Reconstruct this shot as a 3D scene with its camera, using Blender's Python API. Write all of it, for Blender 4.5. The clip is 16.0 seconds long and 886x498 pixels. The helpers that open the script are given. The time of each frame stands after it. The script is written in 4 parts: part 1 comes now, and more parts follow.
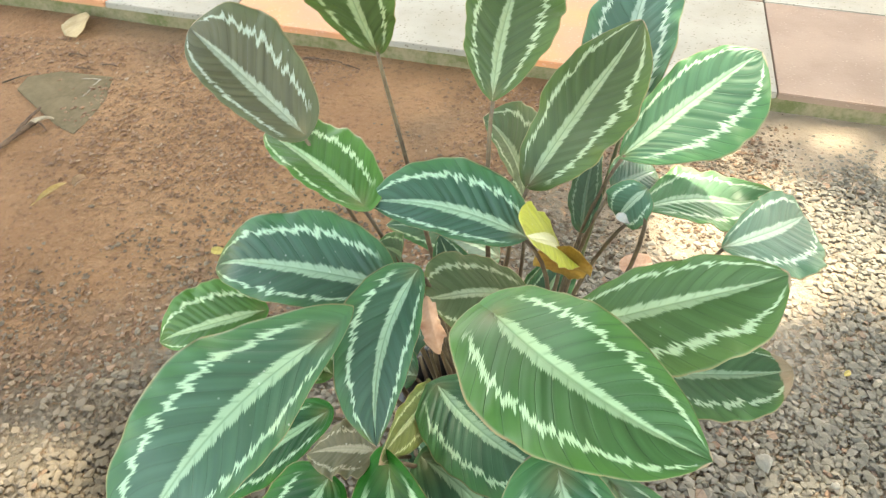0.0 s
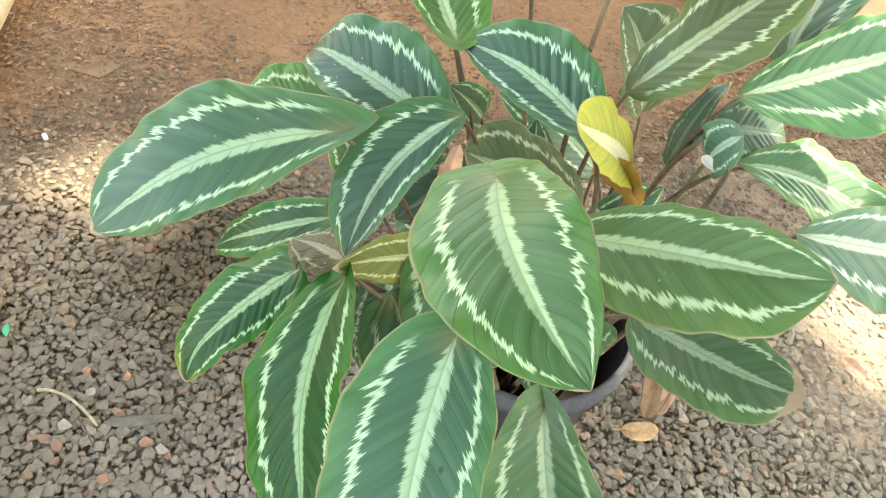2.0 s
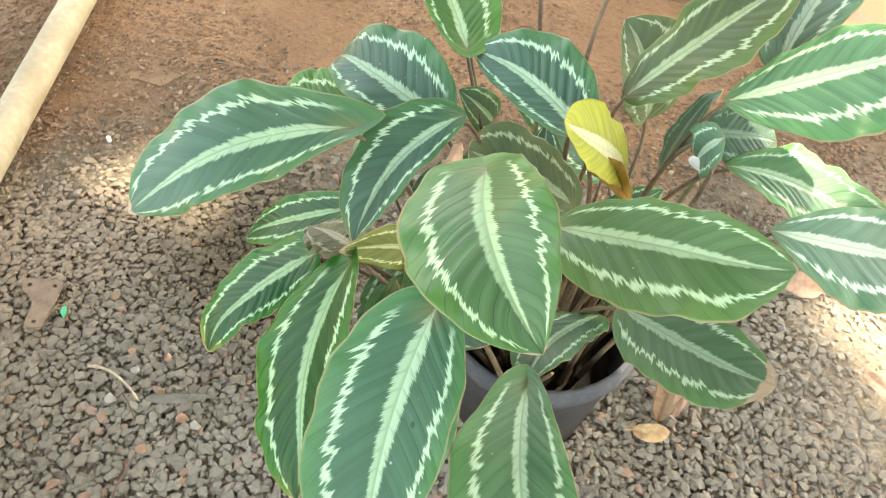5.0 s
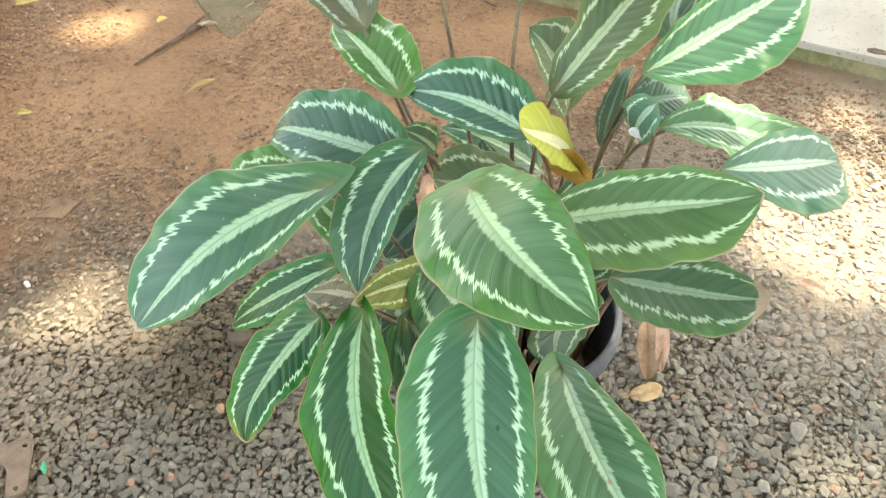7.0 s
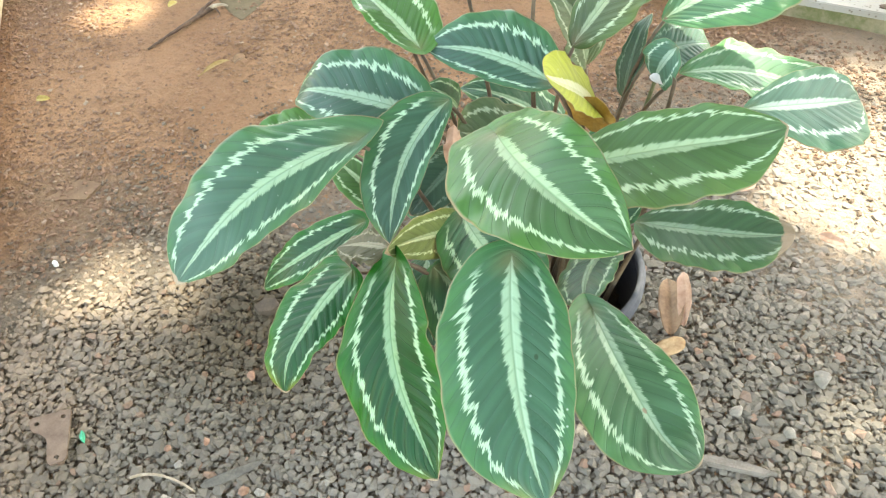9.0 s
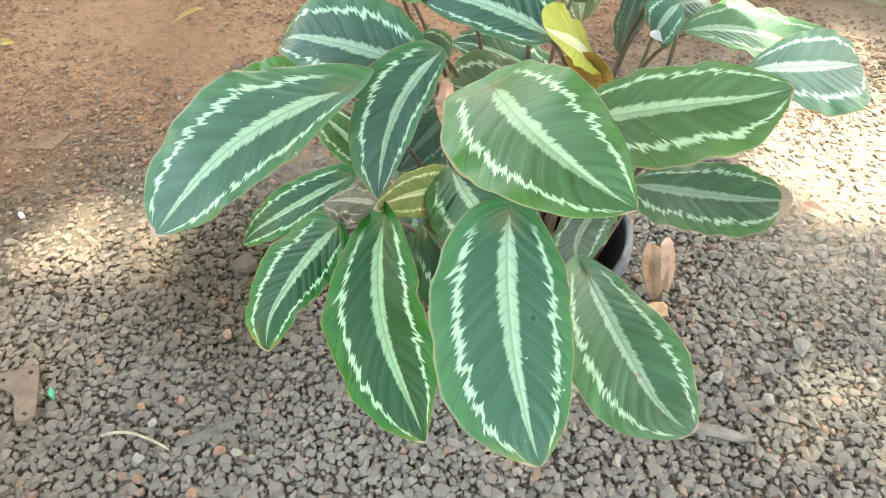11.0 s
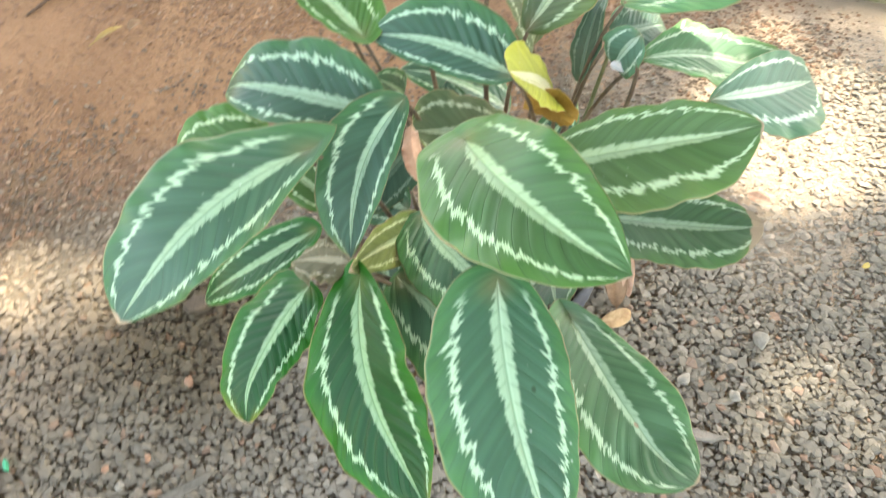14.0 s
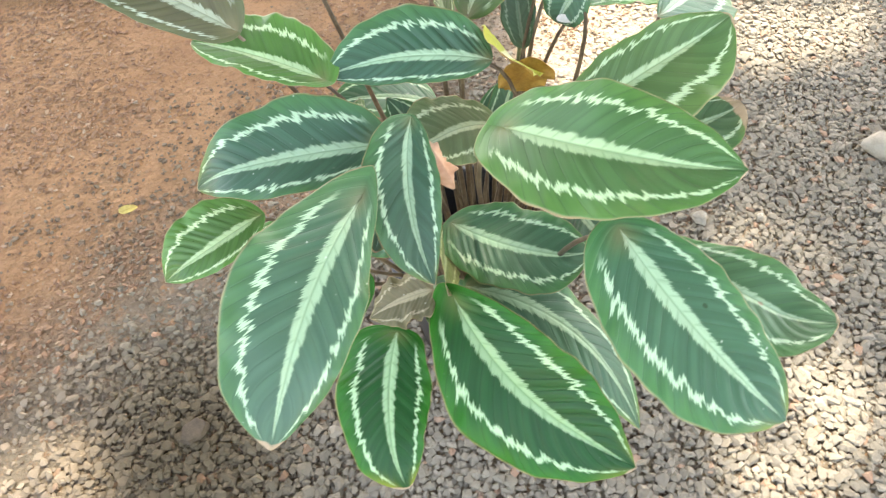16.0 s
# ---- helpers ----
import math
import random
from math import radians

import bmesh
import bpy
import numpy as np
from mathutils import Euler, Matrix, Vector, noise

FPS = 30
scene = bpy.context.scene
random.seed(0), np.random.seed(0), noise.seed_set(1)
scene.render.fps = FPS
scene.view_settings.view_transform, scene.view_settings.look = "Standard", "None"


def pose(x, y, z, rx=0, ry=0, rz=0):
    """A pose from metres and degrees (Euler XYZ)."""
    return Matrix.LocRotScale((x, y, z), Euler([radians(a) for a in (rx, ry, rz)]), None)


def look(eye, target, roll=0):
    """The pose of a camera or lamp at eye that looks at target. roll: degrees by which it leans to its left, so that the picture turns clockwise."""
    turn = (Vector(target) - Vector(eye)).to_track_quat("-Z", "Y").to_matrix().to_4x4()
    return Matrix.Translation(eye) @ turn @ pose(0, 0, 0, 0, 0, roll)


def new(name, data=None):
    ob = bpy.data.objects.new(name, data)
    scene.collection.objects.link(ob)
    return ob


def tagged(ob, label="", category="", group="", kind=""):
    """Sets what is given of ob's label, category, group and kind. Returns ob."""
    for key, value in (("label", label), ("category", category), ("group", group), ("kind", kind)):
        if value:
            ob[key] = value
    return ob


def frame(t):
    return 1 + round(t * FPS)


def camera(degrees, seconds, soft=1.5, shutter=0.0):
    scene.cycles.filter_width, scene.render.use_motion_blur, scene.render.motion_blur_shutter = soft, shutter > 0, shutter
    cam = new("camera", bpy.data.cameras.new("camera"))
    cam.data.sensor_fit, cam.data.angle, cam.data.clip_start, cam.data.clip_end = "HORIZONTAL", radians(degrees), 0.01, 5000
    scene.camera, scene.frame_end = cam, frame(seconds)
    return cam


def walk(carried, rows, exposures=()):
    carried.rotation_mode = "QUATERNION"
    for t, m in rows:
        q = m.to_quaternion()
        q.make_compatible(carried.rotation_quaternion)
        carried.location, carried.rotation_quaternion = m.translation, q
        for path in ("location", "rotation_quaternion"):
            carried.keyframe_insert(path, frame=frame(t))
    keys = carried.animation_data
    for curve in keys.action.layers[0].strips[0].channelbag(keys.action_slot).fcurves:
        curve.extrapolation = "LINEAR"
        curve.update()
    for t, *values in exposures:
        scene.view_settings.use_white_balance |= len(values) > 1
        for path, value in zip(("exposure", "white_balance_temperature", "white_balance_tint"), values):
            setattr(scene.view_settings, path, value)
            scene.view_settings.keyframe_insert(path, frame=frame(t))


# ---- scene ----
cam = camera(62.2, 16.0, soft=1.15, shutter=0.3)
PATH = [
    (0, (0.047, -0.005, 0.956), (-0.054, 1.442, -0.421), 1.1),
    (0.5, (0.058, -0.019, 0.934), (-0.115, 1.356, -0.508), 3.9),
    (1, (0.116, 0.01, 0.908), (-0.197, 1.224, -0.65), 8.2),
    (1.5, (0.174, 0.031, 0.896), (-0.307, 1.206, -0.65), 10.2),
    (2, (0.205, 0.02, 0.902), (-0.359, 1.159, -0.642), 9.7),
    (2.5, (0.212, -0.01, 0.89), (-0.198, 1.113, -0.713), 12.9),
    (3, (0.194, -0.043, 0.899), (-0.174, 1.123, -0.684), 12.0),
    (3.5, (0.216, -0.036, 0.895), (-0.248, 1.1, -0.684), 11.1),
    (4, (0.275, -0.001, 0.929), (-0.352, 1.105, -0.616), 13.3),
    (4.2, (0.294, 0.014, 0.93), (-0.391, 1.089, -0.611), 12.1),
    (6.3, (0.215, -0.043, 0.927), (-0.383, 1.151, -0.563), -2.8),
    (6.5, (0.21, -0.054, 0.933), (-0.365, 1.165, -0.545), -3.0),
    (7, (0.213, -0.071, 0.944), (-0.3, 1.218, -0.497), -2.4),
    (7.5, (0.205, -0.087, 0.959), (-0.312, 1.294, -0.391), -3.3),
    (8, (0.202, -0.094, 0.95), (-0.326, 1.247, -0.437), -4.0),
    (8.5, (0.205, -0.108, 0.937), (-0.335, 1.172, -0.502), -5.7),
    (9, (0.207, -0.112, 0.93), (-0.323, 1.145, -0.532), -5.1),
    (9.2, (0.205, -0.11, 0.925), (-0.305, 1.136, -0.553), -4.1),
    (11.3, (0.181, -0.106, 0.911), (-0.236, 1.108, -0.623), -0.6),
    (11.5, (0.178, -0.104, 0.912), (-0.231, 1.114, -0.621), 0.2),
    (12, (0.178, -0.101, 0.919), (-0.232, 1.128, -0.604), -1.2),
    (12.5, (0.209, -0.095, 0.93), (-0.241, 1.125, -0.59), 2.8),
    (13, (0.253, -0.061, 0.939), (-0.23, 1.063, -0.643), 3.3),
    (13.5, (0.188, -0.101, 0.936), (-0.145, 1.027, -0.682), 0.3),
    (14, (0.134, -0.056, 0.942), (-0.12, 1.153, -0.631), -0.1),
    (14.1, (0.126, -0.044, 0.944), (-0.11, 1.204, -0.601), -1.7),
    (14.5, (0.076, 0.003, 0.947), (-0.001, 1.187, -0.663), -2.0),
    (15, (0.044, 0.015, 0.943), (-0.028, 1.159, -0.696), -5.7),
    (15.5, (-0.017, -0.017, 0.946), (0.167, 1.161, -0.66), -2.6),
    (16, (-0.095, -0.052, 0.947), (0.168, 1.158, -0.624), -5.9),
]
walk(cam, [(t, look(eye, target, roll)) for t, eye, target, roll in PATH], exposures=((0.0, 3.40, 9800, 6), (1.5, 3.46, 10100, 9), (4.0, 3.54, 10200, 9), (6.5, 3.50, 9700, 7), (7.75, 3.43, 9400, 7), (9.0, 3.55, 8900, 7), (12.5, 3.53, 9000, 7), (14.0, 3.53, 9200, 10), (15.0, 3.55, 9500, 10), (16.0, 3.60, 9200, 13)))
random.seed(7)
np.random.seed(7)

# ---- light ----
SUN_TO = Vector((0.25, 0.45, 1.0)).normalized()
SHIFT = (0.25, 0.45)
world = bpy.data.worlds.new("sky")
scene.world = world
world.use_nodes = True
wn = world.node_tree
sky = wn.nodes.new("ShaderNodeTexSky")
sky.sky_type = "NISHITA"
sky.sun_disc = False
sky.sun_elevation = math.asin(SUN_TO.z)
sky.sun_rotation = math.atan2(SUN_TO.x, SUN_TO.y)
sky.air_density, sky.dust_density = 1.0, 3.0
wn.links.new(sky.outputs[0], wn.nodes["Background"].inputs[0])
wn.nodes["Background"].inputs[1].default_value = 0.15
sun = new("sun", bpy.data.lights.new("sun", "SUN"))
sun.data.energy = 1.45
sun.data.angle = radians(1.0)
sun.data.color = (0.87, 0.94, 1.0)
sun.matrix_world = look(SUN_TO * 10, (0, 0, 0))


# ---- node helpers ----
class Nodes:
    """Short hand for building a material's node tree."""

    def __init__(self, name):
        self.mat = bpy.data.materials.new(name)
        self.mat.use_nodes = True
        self.nt = self.mat.node_tree
        self.bsdf = self.nt.nodes["Principled BSDF"]

    def put(self, socket, value):
        if isinstance(value, bpy.types.NodeSocket):
            self.nt.links.new(value, socket)
        elif isinstance(value, tuple) and len(value) == 3 and socket.type == "RGBA":
            socket.default_value = (*value, 1)
        else:
            socket.default_value = value

    def math(self, op, a, b=0.0, c=0.0, clamp=False):
        n = self.nt.nodes.new("ShaderNodeMath")
        n.operation, n.use_clamp = op, clamp
        for i, v in enumerate((a, b, c)):
            self.put(n.inputs[i], v)
        return n.outputs[0]

    def step(self, x, low, high):
        n = self.nt.nodes.new("ShaderNodeMapRange")
        n.interpolation_type = "SMOOTHSTEP"
        self.put(n.inputs[0], x)
        self.put(n.inputs[1], low)
        self.put(n.inputs[2], high)
        return n.outputs[0]

    def mix(self, f, a, b, blend="MIX"):
        n = self.nt.nodes.new("ShaderNodeMix")
        n.data_type, n.blend_type = "RGBA", blend
        self.put(n.inputs[0], f)
        self.put(n.inputs[6], a)
        self.put(n.inputs[7], b)
        return n.outputs[2]

    def noise(self, scale, detail=3.0, vec=None, w=None, rough=0.55):
        n = self.nt.nodes.new("ShaderNodeTexNoise")
        if w is not None:
            n.noise_dimensions = "1D"
            self.put(n.inputs["W"], w)
        elif vec is not None:
            self.put(n.inputs["Vector"], vec)
        self.put(n.inputs["Scale"], scale)
        self.put(n.inputs["Detail"], detail)
        self.put(n.inputs["Roughness"], rough)
        return n.outputs[0]

    def dash(self, x):
        """A random height for each whole step of x."""
        low = self.nt.nodes.new("ShaderNodeTexWhiteNoise")
        low.noise_dimensions = "1D"
        self.put(low.inputs["W"], self.math("FLOOR", x))
        return low.outputs[0]

    def voronoi(self, scale, vec=None, out="Distance"):
        n = self.nt.nodes.new("ShaderNodeTexVoronoi")
        if vec is not None:
            self.put(n.inputs["Vector"], vec)
        self.put(n.inputs["Scale"], scale)
        return n.outputs[out]

    def ramp(self, x, stops):
        n = self.nt.nodes.new("ShaderNodeValToRGB")
        e = n.color_ramp.elements
        while len(e) < len(stops):
            e.new(0.5)
        for k, (p, c) in zip(e, stops):
            k.position, k.color = p, (*c, 1)
        self.put(n.inputs[0], x)
        return n.outputs[0]

    def coord(self, out="Object"):
        return self.nt.nodes.new("ShaderNodeTexCoord").outputs[out]

    def geometry(self, out):
        return self.nt.nodes.new("ShaderNodeNewGeometry").outputs[out]

    def info(self):
        return self.nt.nodes.new("ShaderNodeObjectInfo").outputs["Random"]

    def split(self, vec):
        n = self.nt.nodes.new("ShaderNodeSeparateXYZ")
        self.put(n.inputs[0], vec)
        return n.outputs

    def bump(self, height, strength=0.4, distance=0.001):
        n = self.nt.nodes.new("ShaderNodeBump")
        self.put(n.inputs["Strength"], strength)
        self.put(n.inputs["Distance"], distance)
        self.put(n.inputs["Height"], height)
        self.nt.links.new(n.outputs[0], self.bsdf.inputs["Normal"])
        return n.outputs[0]

    def finish(self, color, rough=0.6, spec=0.5, metal=0.0):
        self.put(self.bsdf.inputs["Base Color"], color)
        self.put(self.bsdf.inputs["Roughness"], rough)
        self.put(self.bsdf.inputs["Specular IOR Level"], spec)
        self.put(self.bsdf.inputs["Metallic"], metal)
        return self.mat

    def translucent(self, color, amount, normal=None):
        """Let part of the light through, as a thin leaf does."""
        t = self.nt.nodes.new("ShaderNodeBsdfTranslucent")
        self.put(t.inputs[0], color)
        if normal is not None:
            self.put(t.inputs[1], normal)
        m = self.nt.nodes.new("ShaderNodeMixShader")
        self.put(m.inputs[0], amount)
        self.nt.links.new(self.bsdf.outputs[0], m.inputs[1])
        self.nt.links.new(t.outputs[0], m.inputs[2])
        self.nt.links.new(m.outputs[0], self.nt.nodes["Material Output"].inputs[0])


# ---- materials ----
def leaf_material(name, inner, outer, pale, brown=0.02, gloss=0.36, rib=0.74, yellow=0.35, loop=0.93, broad=0.176, spec=0.46, scar=None):
    """A prayer-plant leaf: dark centre, ring of fine pale strokes and feathered pale midrib, in leaf coordinates."""
    n = Nodes(name)
    uv = n.split(n.coord("UV"))
    u = uv[0]
    side = n.math("SUBTRACT", n.math("MULTIPLY", uv[1], 2.0), 1.0)
    v = n.math("ABSOLUTE", side)
    sign = n.math("GREATER_THAN", side, 0.0)
    rnd = n.info()
    obj = n.coord("Object")
    # veins sweep outwards and forwards
    s = n.math("SUBTRACT", u, n.math("ADD", n.math("MULTIPLY", v, 0.24), n.math("MULTIPLY", n.math("MULTIPLY", v, v), 0.05)))
    s = n.math("ADD", s, n.math("MULTIPLY", n.math("SUBTRACT", n.noise(18.0, 2.0, vec=obj), 0.5), 0.02))
    key = n.math("ADD", n.math("ADD", s, n.math("MULTIPLY", sign, 7.3)), n.math("MULTIPLY", rnd, 53.0))
    coarse = n.math("SUBTRACT", n.noise(11.0, 1.0, w=key), 0.5)
    mid = n.math("SUBTRACT", n.noise(38.0, 0.0, w=key), 0.5)
    # single strokes, spindle shaped, each with its own reach
    strokes = n.math("MULTIPLY", key, 88.0)
    dash = n.math("SUBTRACT", n.dash(strokes), 0.5)
    dash2 = n.dash(n.math("ADD", strokes, 500.0))
    spindle = n.math("SUBTRACT", 1.0, n.math("ABSOLUTE", n.math("SUBTRACT", n.math("MULTIPLY", n.math("FRACT", strokes), 2.0), 1.0)))
    hair = n.math("SUBTRACT", n.noise(210.0, 0.0, w=key), 0.5)
    # one saw tooth to each pleat between two side veins
    pleats = n.math("SUBTRACT", n.math("MULTIPLY", s, 13.369), 0.25)
    fold = n.math("FRACT", n.math("ADD", pleats, n.math("MULTIPLY", n.math("SUBTRACT", n.noise(30.0, 2.0, vec=obj), 0.5), 0.22)))
    inside = n.step(v, 0.02, 0.14)
    vein = n.math("MULTIPLY", n.math("MAXIMUM", n.step(fold, 0.055, 0.0), n.step(fold, 0.945, 1.0)), inside)
    tooth = n.math("MULTIPLY", n.math("SUBTRACT", n.math("FRACT", pleats), 0.5), n.dash(n.math("ADD", pleats, n.math("MULTIPLY", n.math("ADD", sign, n.math("MULTIPLY", rnd, 9.0)), 31.0))))
    # midrib feather
    taper = n.math("POWER", n.math("SUBTRACT", 1.02, u, clamp=True), 0.6)
    grow = n.step(u, -0.05, 0.17)
    half = n.math("MULTIPLY", n.math("MULTIPLY", taper, grow), broad)
    teeth = n.math("ADD", n.math("MULTIPLY", n.math("SUBTRACT", spindle, 0.5), 0.05), n.math("ADD", n.math("MULTIPLY", dash, 0.055), n.math("ADD", n.math("MULTIPLY", coarse, 0.07), n.math("MULTIPLY", mid, 0.05))))
    half = n.math("ADD", half, n.math("MULTIPLY", teeth, taper))
    midrib = n.step(n.math("SUBTRACT", half, v), -0.016, 0.02)
    midrib = n.math("MULTIPLY", midrib, n.step(u, 0.985, 0.93))
    # jagged ring of short strokes
    centre = n.math("ADD", 0.672, n.math("ADD", n.math("MULTIPLY", coarse, 0.13), n.math("ADD", n.math("MULTIPLY", tooth, -0.10), n.math("ADD", n.math("MULTIPLY", mid, 0.055), n.math("MULTIPLY", dash, 0.062)))))
    width = n.math("MULTIPLY", n.math("ADD", 0.027, n.math("ADD", n.math("MULTIPLY", dash2, 0.050), n.math("MULTIPLY", coarse, 0.045))), n.math("ADD", 0.42, n.math("MULTIPLY", spindle, 0.72)))
    width = n.math("ADD", width, n.math("MULTIPLY", hair, 0.035))
    ring = n.step(n.math("SUBTRACT", width, n.math("ABSOLUTE", n.math("SUBTRACT", v, centre))), -0.016, 0.016)
    ring = n.math("MULTIPLY", ring, n.math("MULTIPLY", n.step(u, 0.05, 0.14), n.step(u, 0.985, 0.93)))
    # inside and rim greens, in broad irregular bands along the veins
    wave = n.math("SINE", n.math("ADD", n.math("MULTIPLY", s, 84.0), n.math("ADD", n.math("MULTIPLY", coarse, 3.5), n.math("MULTIPLY", rnd, 6.0))))
    line = n.math("POWER", n.math("ADD", n.math("MULTIPLY", wave, 0.5), 0.5), 14.0)
    band = n.step(n.noise(15.0, 1.0, w=n.math("ADD", key, 9.0)), 0.36, 0.64)
    blotch = n.noise(22.0, 3.0, vec=obj)
    inn = n.mix(band, tuple(c * 0.92 for c in inner), tuple(c * 1.14 for c in inner))
    inn = n.mix(n.math("MULTIPLY", n.step(n.math("SUBTRACT", v, half), 0.22, 0.0), 0.3), inn, tuple(c * 0.7 for c in inner))
    out = n.mix(blotch, tuple(c * 0.72 for c in outer), tuple(c * 1.2 for c in outer))
    out = n.mix(n.math("MULTIPLY", band, 0.35), out, tuple(c * 1.25 for c in outer))
    rim = n.step(n.math("SUBTRACT", v, centre), -0.1, 0.3)
    col = n.mix(rim, inn, out)
    col = n.mix(n.math("MULTIPLY", line, n.math("MULTIPLY", n.step(blotch, 0.3, 0.6), 0.15)), col, tuple(c * 0.55 for c in inner))
    col = n.mix(n.math("MULTIPLY", vein, 0.36), col, tuple(c * 0.5 for c in inner))
    basal = n.math("MULTIPLY", n.step(u, 0.16, 0.0), 0.6)
    col = n.mix(basal, col, out)
    pal = n.mix(n.math("MULTIPLY", blotch, 0.75), pale, tuple(0.66 * p + 0.34 * o for p, o in zip(pale, outer)))
    pal = n.mix(n.math("MULTIPLY", n.step(v, 0.028, 0.0), 0.45), pal, outer)
    pal = n.mix(n.math("MULTIPLY", n.math("MULTIPLY", line, 0.3), n.step(v, 0.0, 0.05)), pal, outer)
    col = n.mix(n.math("MULTIPLY", midrib, rib), col, pal)
    col = n.mix(n.math("MULTIPLY", ring, loop), col, pale)
    # pale specks and dust, yellowing towards the tip, dry rim and scorched tip
    speck = n.step(n.voronoi(95.0, vec=obj), 0.11, 0.05)
    keep = n.step(n.noise(9.0, 2.0, vec=obj), 0.56, 0.66)
    col = n.mix(n.math("MULTIPLY", n.math("MULTIPLY", speck, keep), 0.6), col, (0.62, 0.72, 0.6))
    foot = n.math("MULTIPLY", n.step(n.math("ADD", u, n.math("MULTIPLY", blotch, 0.12)), 0.19, 0.03), n.step(v, 0.75, 0.15))
    col = n.mix(n.math("MULTIPLY", foot, 0.5), col, (0.25, 0.19, 0.10))
    ripe = n.math("MULTIPLY", n.step(n.math("ADD", u, n.math("MULTIPLY", blotch, 0.1)), 0.88, 1.04), n.step(v, 0.25, 0.9))
    col = n.mix(n.math("MULTIPLY", ripe, n.math("MULTIPLY", n.step(rnd, 0.2, 0.8), yellow)), col, (0.36, 0.36, 0.05))
    fray = n.math("MULTIPLY", n.math("SUBTRACT", n.noise(70.0, 3.0, vec=obj), 0.5), 0.07)
    scorch = n.step(n.math("ADD", n.math("ADD", u, n.math("MULTIPLY", n.math("MULTIPLY", v, v), 0.03)), fray), 0.992 - brown * 0.1, 1.006 - brown * 0.1)
    col = n.mix(scorch, col, (0.47, 0.34, 0.225))
    if scar:
        du, dv = n.math("MULTIPLY", n.math("SUBTRACT", u, scar[0]), 3.0), n.math("SUBTRACT", side, scar[1])
        off = n.math("ADD", n.math("SQRT", n.math("ADD", n.math("MULTIPLY", du, du), n.math("MULTIPLY", dv, dv))), n.math("MULTIPLY", n.noise(120.0, 3.0, vec=obj), scar[2]))
        col = n.mix(n.math("MULTIPLY", n.step(off, scar[2] * 1.45, scar[2]), 0.8), col, scar[3])
    ragged = n.math("ADD", v, n.math("MULTIPLY", n.math("SUBTRACT", n.noise(24.0, 3.0, vec=obj), 0.5), 0.16))
    col = n.mix(n.math("MULTIPLY", n.step(v, 0.968, 0.995), 0.6), col, (0.38, 0.31, 0.16))
    col = n.mix(n.math("MULTIPLY", n.step(ragged, 0.985, 1.03), 0.75), col, (0.36, 0.25, 0.14))
    nap = n.noise(300.0, 2.0, vec=obj)
    pleat = n.math("ADD", n.math("MULTIPLY", n.math("SUBTRACT", wave, n.math("MULTIPLY", line, 1.4)), n.math("MULTIPLY", n.step(v, 0.0, 0.18), -0.13)), n.math("MULTIPLY", nap, 0.16))
    pleat = n.math("ADD", pleat, n.math("MULTIPLY", n.noise(60.0, 2.0, w=key), 0.12))
    pleat = n.math("ADD", pleat, n.math("MULTIPLY", n.math("SUBTRACT", n.math("MULTIPLY", fold, 1.25), n.math("MULTIPLY", vein, 0.6)), inside))
    groove = n.math("MULTIPLY", n.step(v, 0.05, 0.0), -0.9)
    nor = n.bump(n.math("ADD", n.math("MULTIPLY", pleat, 0.5), groove), 0.55, 0.0013)
    sheen = n.math("ADD", gloss - 0.1, n.math("MULTIPLY", blotch, 0.24))
    n.finish(col, sheen, spec)
    n.translucent(n.mix(0.3, col, (0.22, 0.5, 0.12)), 0.17, nor)
    return n.mat


LEAF_DARK = leaf_material("leaf_dark", (0.044, 0.138, 0.072), (0.056, 0.200, 0.066), (0.50, 0.74, 0.48))
LEAF_MID = leaf_material("leaf_mid", (0.050, 0.148, 0.046), (0.070, 0.200, 0.046), (0.52, 0.74, 0.43))
LEAF_DEEP = leaf_material("leaf_deep", (0.011, 0.076, 0.022), (0.016, 0.148, 0.018), (0.43, 0.67, 0.39), gloss=0.30, yellow=0.8, spec=0.22)
LEAF_GREY = leaf_material("leaf_grey_green", (0.066, 0.172, 0.080), (0.080, 0.225, 0.080), (0.52, 0.72, 0.48), scar=(0.66, 0.02, 0.05, (0.36, 0.20, 0.14)))
# greyer than leaf_dark: sky sheen is put into the colour; the tip is dry
LEAF_TIPPED = leaf_material("leaf_dry_tip", (0.058, 0.146, 0.088), (0.068, 0.196, 0.078), (0.50, 0.74, 0.48), brown=0.08)
LEAF_SCARRED = leaf_material("leaf_scarred", (0.044, 0.138, 0.072), (0.056, 0.200, 0.066), (0.50, 0.74, 0.48), scar=(0.45, -0.34, 0.045, (0.02, 0.05, 0.02)))
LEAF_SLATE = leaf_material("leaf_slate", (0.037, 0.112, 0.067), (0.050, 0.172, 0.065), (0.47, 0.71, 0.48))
LEAF_PALE = leaf_material("leaf_pale", (0.058, 0.160, 0.088), (0.072, 0.222, 0.084), (0.50, 0.68, 0.48), gloss=0.45)
# one arching leaf: the sun on it is put into a brighter green
LEAF_SUNLIT = leaf_material("leaf_sunlit", (0.080, 0.235, 0.105), (0.100, 0.300, 0.095), (0.58, 0.80, 0.54))
# for leaves standing behind others: their shade is put into duller greens
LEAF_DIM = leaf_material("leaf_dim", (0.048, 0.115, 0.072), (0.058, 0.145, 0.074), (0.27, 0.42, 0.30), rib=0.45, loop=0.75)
LEAF_SEA = leaf_material("leaf_sea_green", (0.070, 0.170, 0.115), (0.085, 0.225, 0.115), (0.58, 0.76, 0.60), gloss=0.5)
